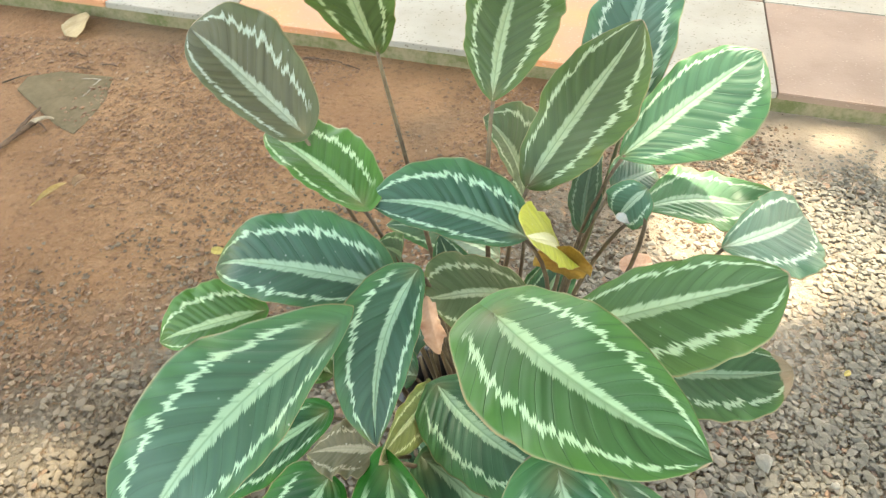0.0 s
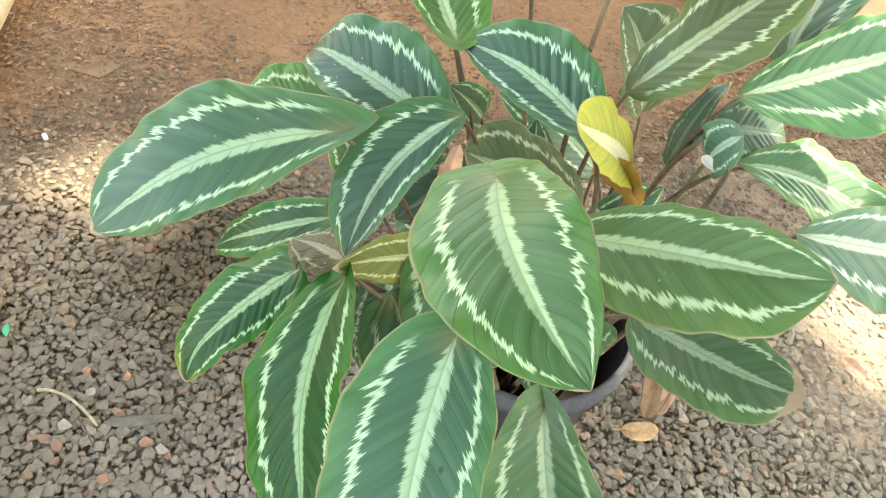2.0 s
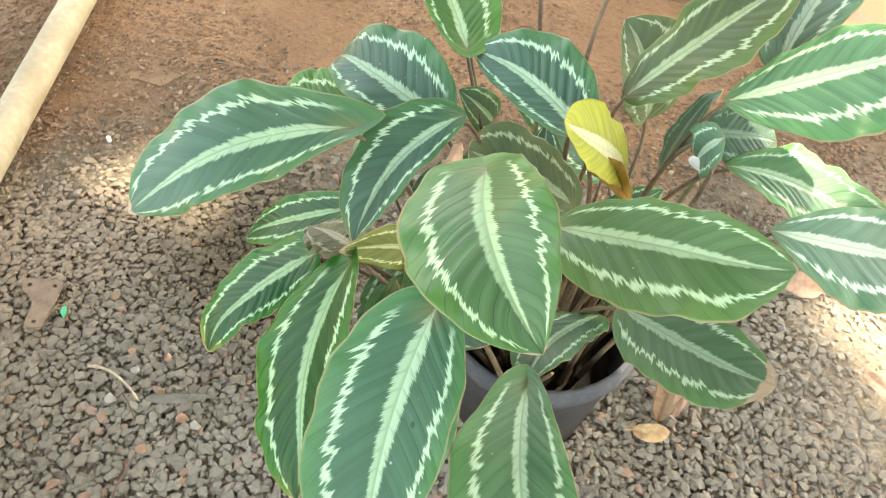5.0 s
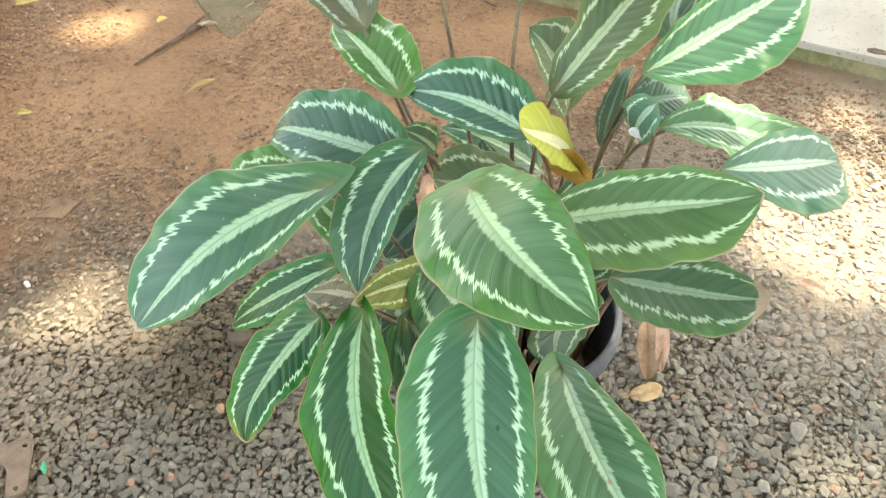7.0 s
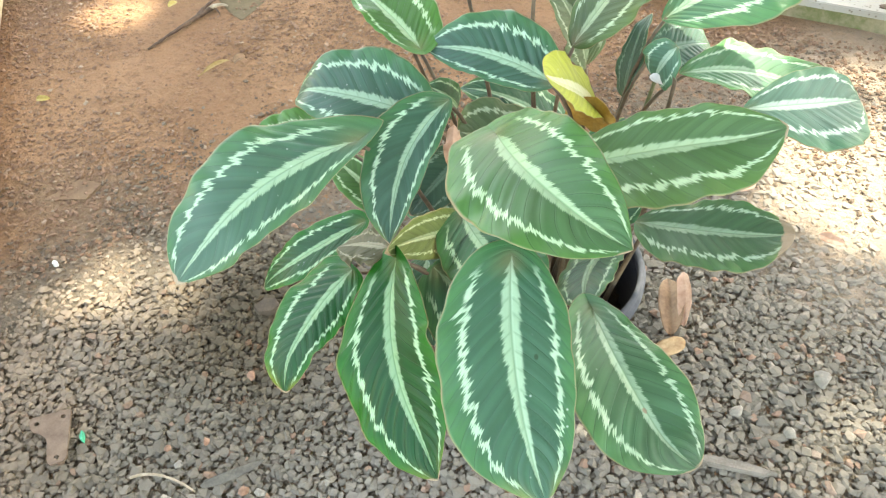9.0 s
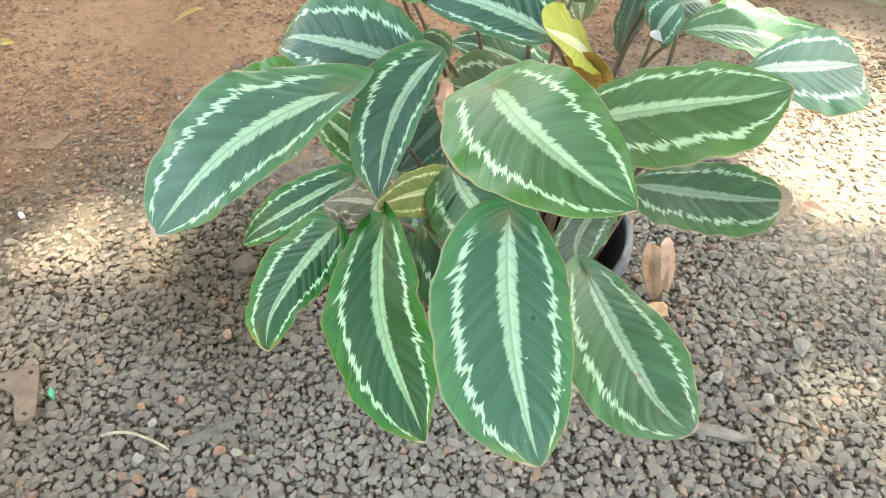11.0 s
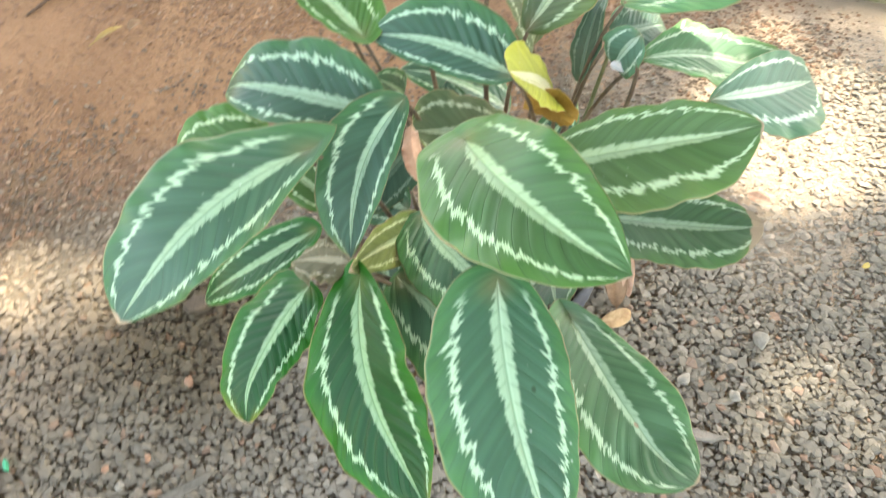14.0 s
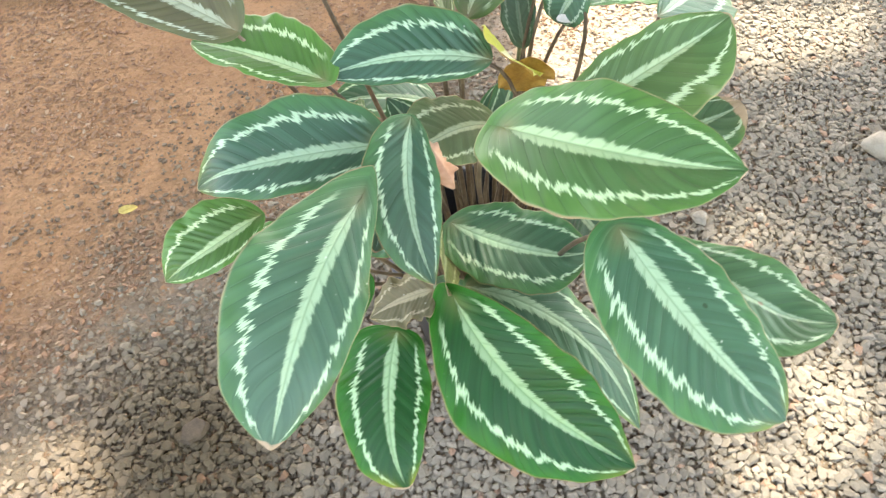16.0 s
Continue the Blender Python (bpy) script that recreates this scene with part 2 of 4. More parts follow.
# paler than leaf_mid: sun haze over this leaf is put into its colour
LEAF_HAZY = leaf_material("leaf_hazy", (0.079, 0.176, 0.060), (0.106, 0.222, 0.064), (0.56, 0.76, 0.47))
LEAF_FRESH = leaf_material("leaf_fresh", (0.060, 0.165, 0.040), (0.090, 0.250, 0.056), (0.58, 0.78, 0.46), yellow=0.6)
LEAF_SCORCHED = leaf_material("leaf_scorched", (0.066, 0.150, 0.070), (0.084, 0.205, 0.070), (0.50, 0.67, 0.46), brown=0.65, rib=0.6)
LEAF_BRONZE = leaf_material("leaf_bronze", (0.060, 0.105, 0.036), (0.085, 0.158, 0.040), (0.47, 0.60, 0.36), gloss=0.5)
LEAF_DUSK = leaf_material("leaf_dusk", (0.090, 0.090, 0.044), (0.102, 0.120, 0.055), (0.44, 0.53, 0.40), gloss=0.5)
LEAF_WITHERED = leaf_material("leaf_withered", (0.13, 0.122, 0.066), (0.175, 0.165, 0.09), (0.48, 0.46, 0.32), gloss=0.55)
LEAF_OLIVE = leaf_material("leaf_olive", (0.085, 0.145, 0.070), (0.115, 0.185, 0.080), (0.48, 0.62, 0.42), gloss=0.5)
LEAF_YELLOW = leaf_material("leaf_yellow", (0.44, 0.48, 0.085), (0.48, 0.51, 0.08), (0.80, 0.80, 0.58), gloss=0.5, rib=0.95, loop=0.0, broad=0.33)
LEAF_FADED = leaf_material("leaf_faded", (0.165, 0.200, 0.066), (0.20, 0.255, 0.070), (0.68, 0.74, 0.46), brown=0.4)


def underside_material():
    n = Nodes("leaf_underside")
    uv = n.split(n.coord("UV"))
    v = n.math("ABSOLUTE", n.math("SUBTRACT", n.math("MULTIPLY", uv[1], 2.0), 1.0))
    s = n.math("SUBTRACT", uv[0], n.math("MULTIPLY", v, 0.2))
    col = n.mix(n.noise(30.0, 2.0, w=s), (0.10, 0.12, 0.075), (0.18, 0.17, 0.11))
    col = n.mix(n.step(v, 0.06, 0.0), col, (0.3, 0.32, 0.2))
    nor = n.bump(n.math("SINE", n.math("MULTIPLY", s, 88.0)), 0.5, 0.0015)
    n.finish(col, 0.55)
    n.translucent(n.mix(0.3, col, (0.25, 0.5, 0.04)), 0.3, nor)
    return n.mat


LEAF_BACK = underside_material()


def plain(name, low, high, scale, rough=0.7, bump=0.3, dist=0.001, spec=0.4):
    """One surface with two scales of variation."""
    n = Nodes(name)
    o = n.coord()
    a = n.noise(scale, 4.0, vec=o)
    b = n.noise(scale * 7.0, 3.0, vec=o)
    f = n.math("ADD", n.math("MULTIPLY", a, 0.65), n.math("MULTIPLY", b, 0.35))
    f = n.step(f, 0.33, 0.67)
    n.bump(b, bump, dist)
    return n.finish(n.mix(f, low, high), rough, spec)


PETIOLE = plain("petiole_brown", (0.085, 0.060, 0.040), (0.18, 0.14, 0.085), 30.0, 0.5)
PETIOLE_GREEN = plain("petiole_green", (0.08, 0.10, 0.04), (0.15, 0.16, 0.08), 30.0, 0.5)
DRY_TAN = plain("dry_leaf_tan", (0.30, 0.18, 0.09), (0.52, 0.35, 0.19), 26.0, 0.75)
DRY_BROWN = plain("dry_leaf_brown", (0.20, 0.115, 0.065), (0.34, 0.215, 0.125), 26.0, 0.75)
DRY_PINK = plain("dry_leaf_pink", (0.45, 0.24, 0.15), (0.62, 0.40, 0.28), 26.0, 0.75)
DRY_CREAM = plain("dry_leaf_cream", (0.31, 0.215, 0.105), (0.46, 0.345, 0.19), 26.0, 0.75)
DRY_YELLOW = plain("fallen_leaf_yellow", (0.36, 0.26, 0.07), (0.52, 0.40, 0.12), 26.0, 0.6)
DRY_OCHRE = plain("fallen_leaf_ochre", (0.27, 0.175, 0.055), (0.38, 0.26, 0.10), 26.0, 0.7)
DRY_ORANGE = plain("withered_leaf_orange", (0.30, 0.16, 0.03), (0.48, 0.29, 0.07), 40.0, 0.6)
TWIG = plain("twig_bark", (0.06, 0.035, 0.022), (0.16, 0.10, 0.065), 60.0, 0.85, 0.6)
TWIG_DULL = plain("dull_wood", (0.062, 0.045, 0.030), (0.105, 0.076, 0.050), 50.0, 0.9, 0.5)
TWIG_PALE = plain("twig_pale", (0.30, 0.23, 0.15), (0.46, 0.37, 0.26), 60.0, 0.8)
PLASTIC_BLACK = plain("black_plastic", (0.028, 0.03, 0.034), (0.05, 0.052, 0.058), 18.0, 0.42, 0.12)
PLASTIC_GREY = plain("scuffed_plastic", (0.04, 0.045, 0.053), (0.075, 0.08, 0.09), 25.0, 0.72, 0.2)
COMPOST = plain("compost", (0.012, 0.009, 0.007), (0.05, 0.035, 0.025), 90.0, 0.95, 1.0, 0.006)
STONE_BROWN = plain("sunken_stone", (0.165, 0.100, 0.060), (0.245, 0.155, 0.092), 20.0, 0.9, 0.6, 0.002, 0.15)
STONE_FLAT = plain("flat_stone", (0.122, 0.098, 0.058), (0.180, 0.138, 0.085), 16.0, 0.95, 0.5, 0.002, 0.08)
POLE = plain("pale_pole", (0.34, 0.265, 0.165), (0.48, 0.39, 0.265), 12.0, 0.6, 0.25)
SLAT = plain("weathered_slat", (0.17, 0.145, 0.115), (0.27, 0.235, 0.19), 50.0, 0.85, 0.5)
DRY_GREY = plain("dry_leaf_grey", (0.10, 0.088, 0.068), (0.165, 0.145, 0.115), 40.0, 0.8)
RUST = plain("rusty_metal", (0.14, 0.088, 0.056), (0.22, 0.148, 0.098), 45.0, 0.8, 0.35)
GREEN_BIT = plain("green_plastic", (0.03, 0.30, 0.16), (0.05, 0.42, 0.24), 40.0, 0.45)
WHITE_BIT = plain("white_chip", (0.62, 0.60, 0.54), (0.80, 0.78, 0.72), 40.0, 0.7)
WHITE_DULL = plain("dull_white", (0.27, 0.225, 0.165), (0.40, 0.34, 0.26), 90.0, 0.8)
CANOPY = plain("canopy_leaf", (0.035, 0.08, 0.02), (0.08, 0.15, 0.04), 3.0, 0.5)
BARK = plain("bark", (0.10, 0.075, 0.05), (0.22, 0.17, 0.12), 6.0, 0.9, 0.8, 0.01)
MOSS = plain("mossy_edge", (0.12, 0.13, 0.05), (0.27, 0.22, 0.135), 14.0, 0.95, 0.8, 0.004)


def soil_material():
    n = Nodes("red_brown_soil")
    o = n.coord()
    a = n.noise(2.3, 5.0, vec=o)
    b = n.noise(55.0, 6.0, vec=o, rough=0.72)
    c = n.noise(130.0, 4.0, vec=o, rough=0.7)
    d = n.voronoi(75.0, vec=o)
    col = n.mix(n.step(a, 0.35, 0.68), (0.268, 0.141, 0.072), (0.368, 0.205, 0.108))
    col = n.mix(n.math("MULTIPLY", n.step(b, 0.50, 0.66), 0.5), col, (0.125, 0.072, 0.045))
    col = n.mix(n.math("MULTIPLY", n.step(c, 0.55, 0.72), 0.5), col, (0.38, 0.25, 0.14))
    grit = n.nt.nodes.new("ShaderNodeAttribute")
    grit.attribute_name = "grit"
    col = n.mix(n.math("MULTIPLY", grit.outputs["Fac"], n.step(b, 0.3, 0.5)), col, (0.185, 0.146, 0.107))
    # sandy to the right, and lightened to carry the bright haze there
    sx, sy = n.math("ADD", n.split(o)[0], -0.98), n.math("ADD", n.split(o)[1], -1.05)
    hazy_sand = n.math("ADD", n.math("SQRT", n.math("ADD", n.math("MULTIPLY", sx, sx), n.math("MULTIPLY", sy, sy))), n.math("MULTIPLY", n.noise(3.0, 3.0, vec=o), -0.3))
    col = n.mix(n.math("MULTIPLY", n.step(hazy_sand, 0.72, 0.34), 0.75), col, (0.45, 0.345, 0.25))
    # damp greyish patches at random
    tone_zones = n.step(n.noise(1.3, 3.0, vec=o), 0.52, 0.62)
    col = n.mix(n.math("MULTIPLY", tone_zones, 0.45), col, (0.15, 0.120, 0.080))
    h = n.math("ADD", n.math("ADD", b, n.math("MULTIPLY", n.noise(21.0, 3.0, vec=o), 0.9)), n.math("ADD", n.math("MULTIPLY", c, 0.45), n.math("MULTIPLY", d, -0.4)))
    n.bump(h, 1.0, 0.012)
    return n.finish(col, 0.92, 0.25)


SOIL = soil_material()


def stone_material(name, stops, dusty, tone_zones=False):
    n = Nodes(name)
    o = n.coord()
    col = n.ramp(n.geometry("Random Per Island"), stops)
    col = n.mix(n.math("MULTIPLY", n.noise(45.0, 4.0, vec=o), 0.55), col, dusty)
    col = n.mix(n.math("MULTIPLY", n.step(n.noise(260.0, 3.0, vec=o), 0.5, 0.7), 0.2), col, (0.09, 0.08, 0.07))
    if tone_zones:
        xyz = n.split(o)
        # darker towards the front left: damp, and the dimmer light there put into colour
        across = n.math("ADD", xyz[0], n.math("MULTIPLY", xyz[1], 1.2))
        damp_dim = n.step(n.math("ADD", across, n.math("MULTIPLY", n.noise(2.5, 3.0, vec=o), 0.7)), 0.55, -0.1)
        # a round darker patch: brown ground and shade, both put into the colour
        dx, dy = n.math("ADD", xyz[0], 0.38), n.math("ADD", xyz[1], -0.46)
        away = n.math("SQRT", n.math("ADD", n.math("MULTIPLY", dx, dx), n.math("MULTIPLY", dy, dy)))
        dim_spot = n.step(n.math("ADD", away, n.math("MULTIPLY", n.noise(6.0, 3.0, vec=o), 0.2)), 0.46, 0.14)
        damp_dim = n.math("MULTIPLY", n.math("MAXIMUM", n.math("MULTIPLY", damp_dim, 0.55), dim_spot), n.step(xyz[0], -0.75, -0.45))
        col = n.mix(damp_dim, col, n.mix(1.0, col, (0.43, 0.375, 0.285), "MULTIPLY"))
        # sandy dust over the right-hand stones, paler to carry the sunlit haze there
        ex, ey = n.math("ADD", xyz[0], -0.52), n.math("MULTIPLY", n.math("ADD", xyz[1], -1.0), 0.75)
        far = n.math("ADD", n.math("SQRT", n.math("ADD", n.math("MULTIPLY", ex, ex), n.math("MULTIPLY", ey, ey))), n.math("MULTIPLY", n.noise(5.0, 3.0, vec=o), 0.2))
        hazy_dust = n.math("MULTIPLY", n.step(far, 0.37, 0.18), 0.65)
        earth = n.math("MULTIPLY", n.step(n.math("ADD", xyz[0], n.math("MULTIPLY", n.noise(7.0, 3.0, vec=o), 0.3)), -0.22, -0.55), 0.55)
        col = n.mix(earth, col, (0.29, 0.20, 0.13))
        col = n.mix(hazy_dust, col, (0.37, 0.30, 0.23))
    n.bump(n.noise(240.0, 5.0, vec=o, rough=0.7), 0.75, 0.0016)
    return n.finish(col, 0.85, 0.3)


GRAVEL = stone_material("gravel", [(0.0, (0.160, 0.142, 0.112)), (0.3, (0.190, 0.167, 0.130)), (0.7, (0.218, 0.190, 0.149)), (0.92, (0.250, 0.218, 0.170)), (0.955, (0.34, 0.30, 0.24)), (0.965, (0.280, 0.155, 0.100)), (1.0, (0.325, 0.200, 0.136))], (0.220, 0.186, 0.143), tone_zones=True)
GRIT = stone_material("grit", [(0.0, (0.085, 0.058, 0.038)), (0.5, (0.135, 0.098, 0.066)), (0.9, (0.19, 0.145, 0.10)), (1.0, (0.27, 0.22, 0.165))], (0.18, 0.12, 0.078))
CRUMB = stone_material("crumbs", [(0.0, (0.165, 0.094, 0.057)), (0.4, (0.225, 0.128, 0.075)), (0.9, (0.30, 0.178, 0.11)), (1.0, (0.42, 0.32, 0.22))], (0.25, 0.14, 0.085))


def tile_material(name, base, dark, fleck, flecks):
    n = Nodes(name)
    o = n.coord()
    col = n.mix(n.step(n.noise(5.0, 4.0, vec=o), 0.35, 0.7), base, dark)
    spots = n.math("MULTIPLY", n.step(n.voronoi(95.0, vec=o), 0.30, 0.16), n.step(n.noise(40.0, 2.0, vec=o), 0.45, 0.58))
    col = n.mix(n.math("MULTIPLY", spots, flecks), col, fleck)
    col = n.mix(n.math("MULTIPLY", n.step(n.noise(18.0, 5.0, vec=o), 0.6, 0.75), 0.35), col, dark)
    n.bump(n.noise(160.0, 4.0, vec=o), 0.4, 0.0015)
    return n.finish(col, 0.7, 0.35)


TILE_WHITE = tile_material("tile_white", (0.345, 0.322, 0.278), (0.285, 0.26, 0.215), (0.16, 0.125, 0.09), 0.85)
TILE_ORANGE = tile_material("tile_orange", (0.66, 0.28, 0.13), (0.50, 0.25, 0.15), (0.72, 0.45, 0.32), 0.4)
TILE_PINK = tile_material("tile_terracotta", (0.30, 0.20, 0.15), (0.235, 0.15, 0.11), (0.38, 0.27, 0.21), 0.5)


# ---- mesh helpers ----
def finish_mesh(name, bm, mats, parent=None, label="", smooth=True):
    me = bpy.data.meshes.new(name)
    bmesh.ops.recalc_face_normals(bm, faces=bm.faces)
    bm.to_mesh(me)
    bm.free()
    for m in mats if isinstance(mats, (list, tuple)) else [mats]:
        me.materials.append(m)
    if smooth:
        me.shade_smooth()
    ob = new(name, me)
    if parent is not None:
        ob.parent = parent
    return tagged(ob, label)


def part(name, bm, material, parent, label="", smooth=True):
    return finish_mesh(name, bm, material, parent, label, smooth)


def empty(name, place=(0, 0, 0)):
    ob = new(name)
    ob.location = place
    ob.empty_display_size = 0.05
    return ob


def tube(points, radii, sides=10):
    """A round, tapered tube along a smooth row of points."""
    bm = bmesh.new()
    pts = [Vector(p) for p in points]
    rings = []
    ref = Vector((0.31, 0.17, 0.93))
    for i, p in enumerate(pts):
        d = (pts[min(i + 1, len(pts) - 1)] - pts[max(i - 1, 0)]).normalized()
        a = d.cross(ref).normalized()
        b = d.cross(a).normalized()
        rings.append([bm.verts.new(p + (a * math.cos(6.28318 * k / sides) + b * math.sin(6.28318 * k / sides)) * radii[i]) for k in range(sides)])
    for r, q in zip(rings, rings[1:]):
        for k in range(sides):
            bm.faces.new((r[k], r[(k + 1) % sides], q[(k + 1) % sides], q[k]))
    bm.faces.new(rings[0][::-1])
    bm.faces.new(rings[-1])
    return bm


def lathe(profile, sides=72):
    """Turn a closed profile of (radius, height) round the z axis."""
    bm = bmesh.new()
    rings = [[bm.verts.new((r * math.cos(6.28318531 * k / sides), r * math.sin(6.28318531 * k / sides), z)) for k in range(sides)] for r, z in profile]
    for r, q in zip(rings, rings[1:]):
        for k in range(sides):
            bm.faces.new((r[k], r[(k + 1) % sides], q[(k + 1) % sides], q[k]))
    return bm


def bezier(a, b, c, d, n=14):
    out = []
    for i in range(n + 1):
        t = i / n
        s = 1 - t
        out.append(Vector(a) * s ** 3 + Vector(b) * 3 * s * s * t + Vector(c) * 3 * s * t * t + Vector(d) * t ** 3)
    return out


FACING = Vector((0, -0.6, 0.8))


def blade(base, tip, half, roll=0.0, arch=0.08, bend=0.0, fold=10.0, curl=0.0, wave=0.0, thick=0.0006, seed=0, nu=44, nv=20, point=0.68, cup=0.35, shoulder=0.5, pleat=0.0, lobe=0.0, skew=0.0, full=0.0):
    """A leaf blade from base to tip as a thin closed sheet, with leaf coordinates.
    roll, fold: degrees; arch, bend: the midrib's bow, in leaf lengths; curl: how far the tip turns down; wave: the rim's ripple; skew: how much wider one half is; full: how broad it starts."""
    rnd = random.Random(seed)
    base, tip = Vector(base), Vector(tip)
    a = tip - base
    length = a.length
    a.normalize()
    s0 = a.cross(FACING).normalized()
    n0 = s0.cross(a)
    r = radians(roll)
    s = s0 * math.cos(r) + n0 * math.sin(r)
    n = s.cross(a)
    f = radians(fold)
    top = (shoulder / (shoulder + point)) ** shoulder * (point / (shoulder + point)) ** point
    ph = [rnd.uniform(0, 6.28) for _ in range(4)]
    bm = bmesh.new()
    uvl = bm.loops.layers.uv.new("UVMap")
    upper, lower, coords = [], [], []
    for i in range(nu + 1):
        u = i / nu
        u = 0.5 - 0.5 * math.cos(math.pi * u) * (0.35 * abs(math.cos(math.pi * u)) + 0.65) if i not in (0, nu) else u
        row_u, row_l, row_c = [], [], []
        p = base + a * (length * u) + (n * arch + s * bend) * (length * 4 * u * (1 - u)) - n * (curl * length * max(0.0, u - 0.72) ** 2 * 6)
        w = half * (max(u, 0.0) ** shoulder * max(1 - u, 0.0) ** point) / top * (1 - 0.32 * max(0.0, (u - 0.84) / 0.16) ** 1.4) + half * full * math.sqrt(u * 10) * math.exp(-100 * u * u)
        slope = (n * arch + s * bend) * (4 * (1 - 2 * u)) + a
        slope.normalize()
        nn = (n - slope * n.dot(slope)).normalized()
        ss = slope.cross(nn)
        for j in range(nv + 1):
            v = 2 * j / nv - 1
            av = abs(v)
            side = w * (1 + skew * v)
            lift = math.sin(f) * av - cup * math.sin(abs(f) + 0.25) * av * av * 0.6 + cup * math.sin(abs(f) + 0.25) * 0.6 * av
            rip = wave * half * av * av * (math.sin(11 * u + ph[0] + (2 if v > 0 else 0)) + 0.6 * math.sin(23 * u + ph[1] + (1.3 if v > 0 else 0)) + 0.4 * av * av * math.sin(43 * u + ph[2] + v))
            swell = 1 + 0.034 * math.sin(8 * u + ph[2] + (1.7 if v > 0 else 0)) * av + 0.016 * math.sin(19 * u + ph[3] - v) * av + 0.010 * math.sin(47 * u + ph[1] + 2 * v) * av ** 4
            q = p + ss * (v * side * math.cos(f) * swell) + nn * (side * lift + rip * (w / half))
            if pleat:
                s0v = u - 0.24 * av - 0.05 * av * av + (0.31 if v > 0 else 0.0)
                vein = 0.5 + 0.5 * math.sin(84.0 * s0v + 1.2 * math.sin(13 * s0v + ph[0]) + 0.7 * math.sin(31 * s0v + ph[1]))
                q -= nn * (pleat * vein ** 1.6 * min(1.0, av * 5) * (1 - 0.6 * av ** 4) * min(1.0, 1.4 * w / half) * (0.9 + 0.5 * math.sin(7 * u + ph[3] + v) + 0.35 * math.sin(42 * s0v + ph[2])))
            if lobe and u < 0.3:
                q -= a * (length * lobe * av ** 1.4 * (1 - u / 0.3) ** 2)
            thin = thick * (1.0 - 0.6 * av) * min(1.0, w / half + 0.25)
            row_u.append(bm.verts.new(q))
            row_l.append(bm.verts.new(q - nn * max(thin, 0.0004)))
            row_c.append((u, 0.5 + 0.5 * v))
        upper.append(row_u)
        lower.append(row_l)
        coords.append(row_c)

    def face(vs, cs, m):
        fa = bm.faces.new(vs)
        fa.material_index = m
        for lo, c in zip(fa.loops, cs):
            lo[uvl].uv = c

    for i in range(nu):
        for j in range(nv):
            cs = (coords[i][j], coords[i][j + 1], coords[i + 1][j + 1], coords[i + 1][j])
            up = (upper[i][j], upper[i][j + 1], upper[i + 1][j + 1], upper[i + 1][j])
            lo = (lower[i][j], lower[i][j + 1], lower[i + 1][j + 1], lower[i + 1][j])
            for k in ((0, 1, 2), (0, 2, 3)):
                face([up[m] for m in k], [cs[m] for m in k], 0)
                face([lo[m] for m in k[::-1]], [cs[m] for m in k[::-1]], 1)
    for i in range(nu):
        for j in (0, nv):
            cs = (coords[i][j], coords[i][j], coords[i + 1][j], coords[i + 1][j])
            face((upper[i][j], lower[i][j], lower[i + 1][j], upper[i + 1][j]), cs, 0)
    return bm


# ---- ground ----
GRAVEL_EDGE = [(-3.0, 0.1), (-1.1, 0.25), (-0.85, 0.45), (-0.65, 0.70), (-0.45, 0.86), (-0.2, 0.95), (0.15, 1.0), (0.4, 1.18), (0.8, 1.30), (3.0, 1.3)]


def gravel_line(x):
    """How far back the gravel reaches."""
    for (x0, y0), (x1, y1) in zip(GRAVEL_EDGE, GRAVEL_EDGE[1:]):
        if x <= x1:
            t = max(0.0, (x - x0) / (x1 - x0))
            return y0 + (y1 - y0) * t
    return GRAVEL_EDGE[-1][1]


def spread(x, y):
    """How far inside the gravel's uneven outer limit a place lies."""
    return 1.42 + 0.28 * noise.noise((x * 1.1, y * 1.1, 7.0)) - math.hypot(x, (y - 0.75) * 1.12)


def swell(x, y):
    return 0.006 * noise.noise((x * 2.1, y * 2.1, 0.3)) + 0.003 * noise.noise((x * 9, y * 9, 4.0)) - 0.004


def ground_sheet():
    near = [-3.0 + 0.04 * i for i in range(151)]
    xs = [-400, -60, -15, -6] + near + [6, 15, 60, 400]
    ys = [-400, -60, -15, -5] + [-2.0 + 0.04 * i for i in range(126)] + [6, 15, 60, 400]
    verts = [(x, y, swell(x, y) if -3 <= x <= 3 and -2 <= y <= 3 else -0.004) for y in ys for x in xs]
    w = len(xs)
    faces = [(j * w + i, j * w + i + 1, (j + 1) * w + i + 1, (j + 1) * w + i) for j in range(len(ys) - 1) for i in range(w - 1)]
    me = bpy.data.meshes.new("ground")
    me.from_pydata(verts, [], faces)
    # stone dust worked into the soil where the gravel lies
    grit = me.attributes.new("grit", "FLOAT", "POINT")
    grit.data.foreach_set("value", [max(0.0, min(1.0, (gravel_line(x) + (0.12 if x < 0.1 else 0.45) - y) / 0.3)) * max(0.0, min(1.0, spread(x, y) * 5 + 0.5)) if abs(x) < 3 and -2 < y < 3 else 0.0 for x, y, z in verts])
    me.materials.append(SOIL)
    me.shade_smooth()
    return tagged(new("ground", me), "bare reddish-brown soil, dry and crumbly", "ground", kind="structure")


ground = ground_sheet()


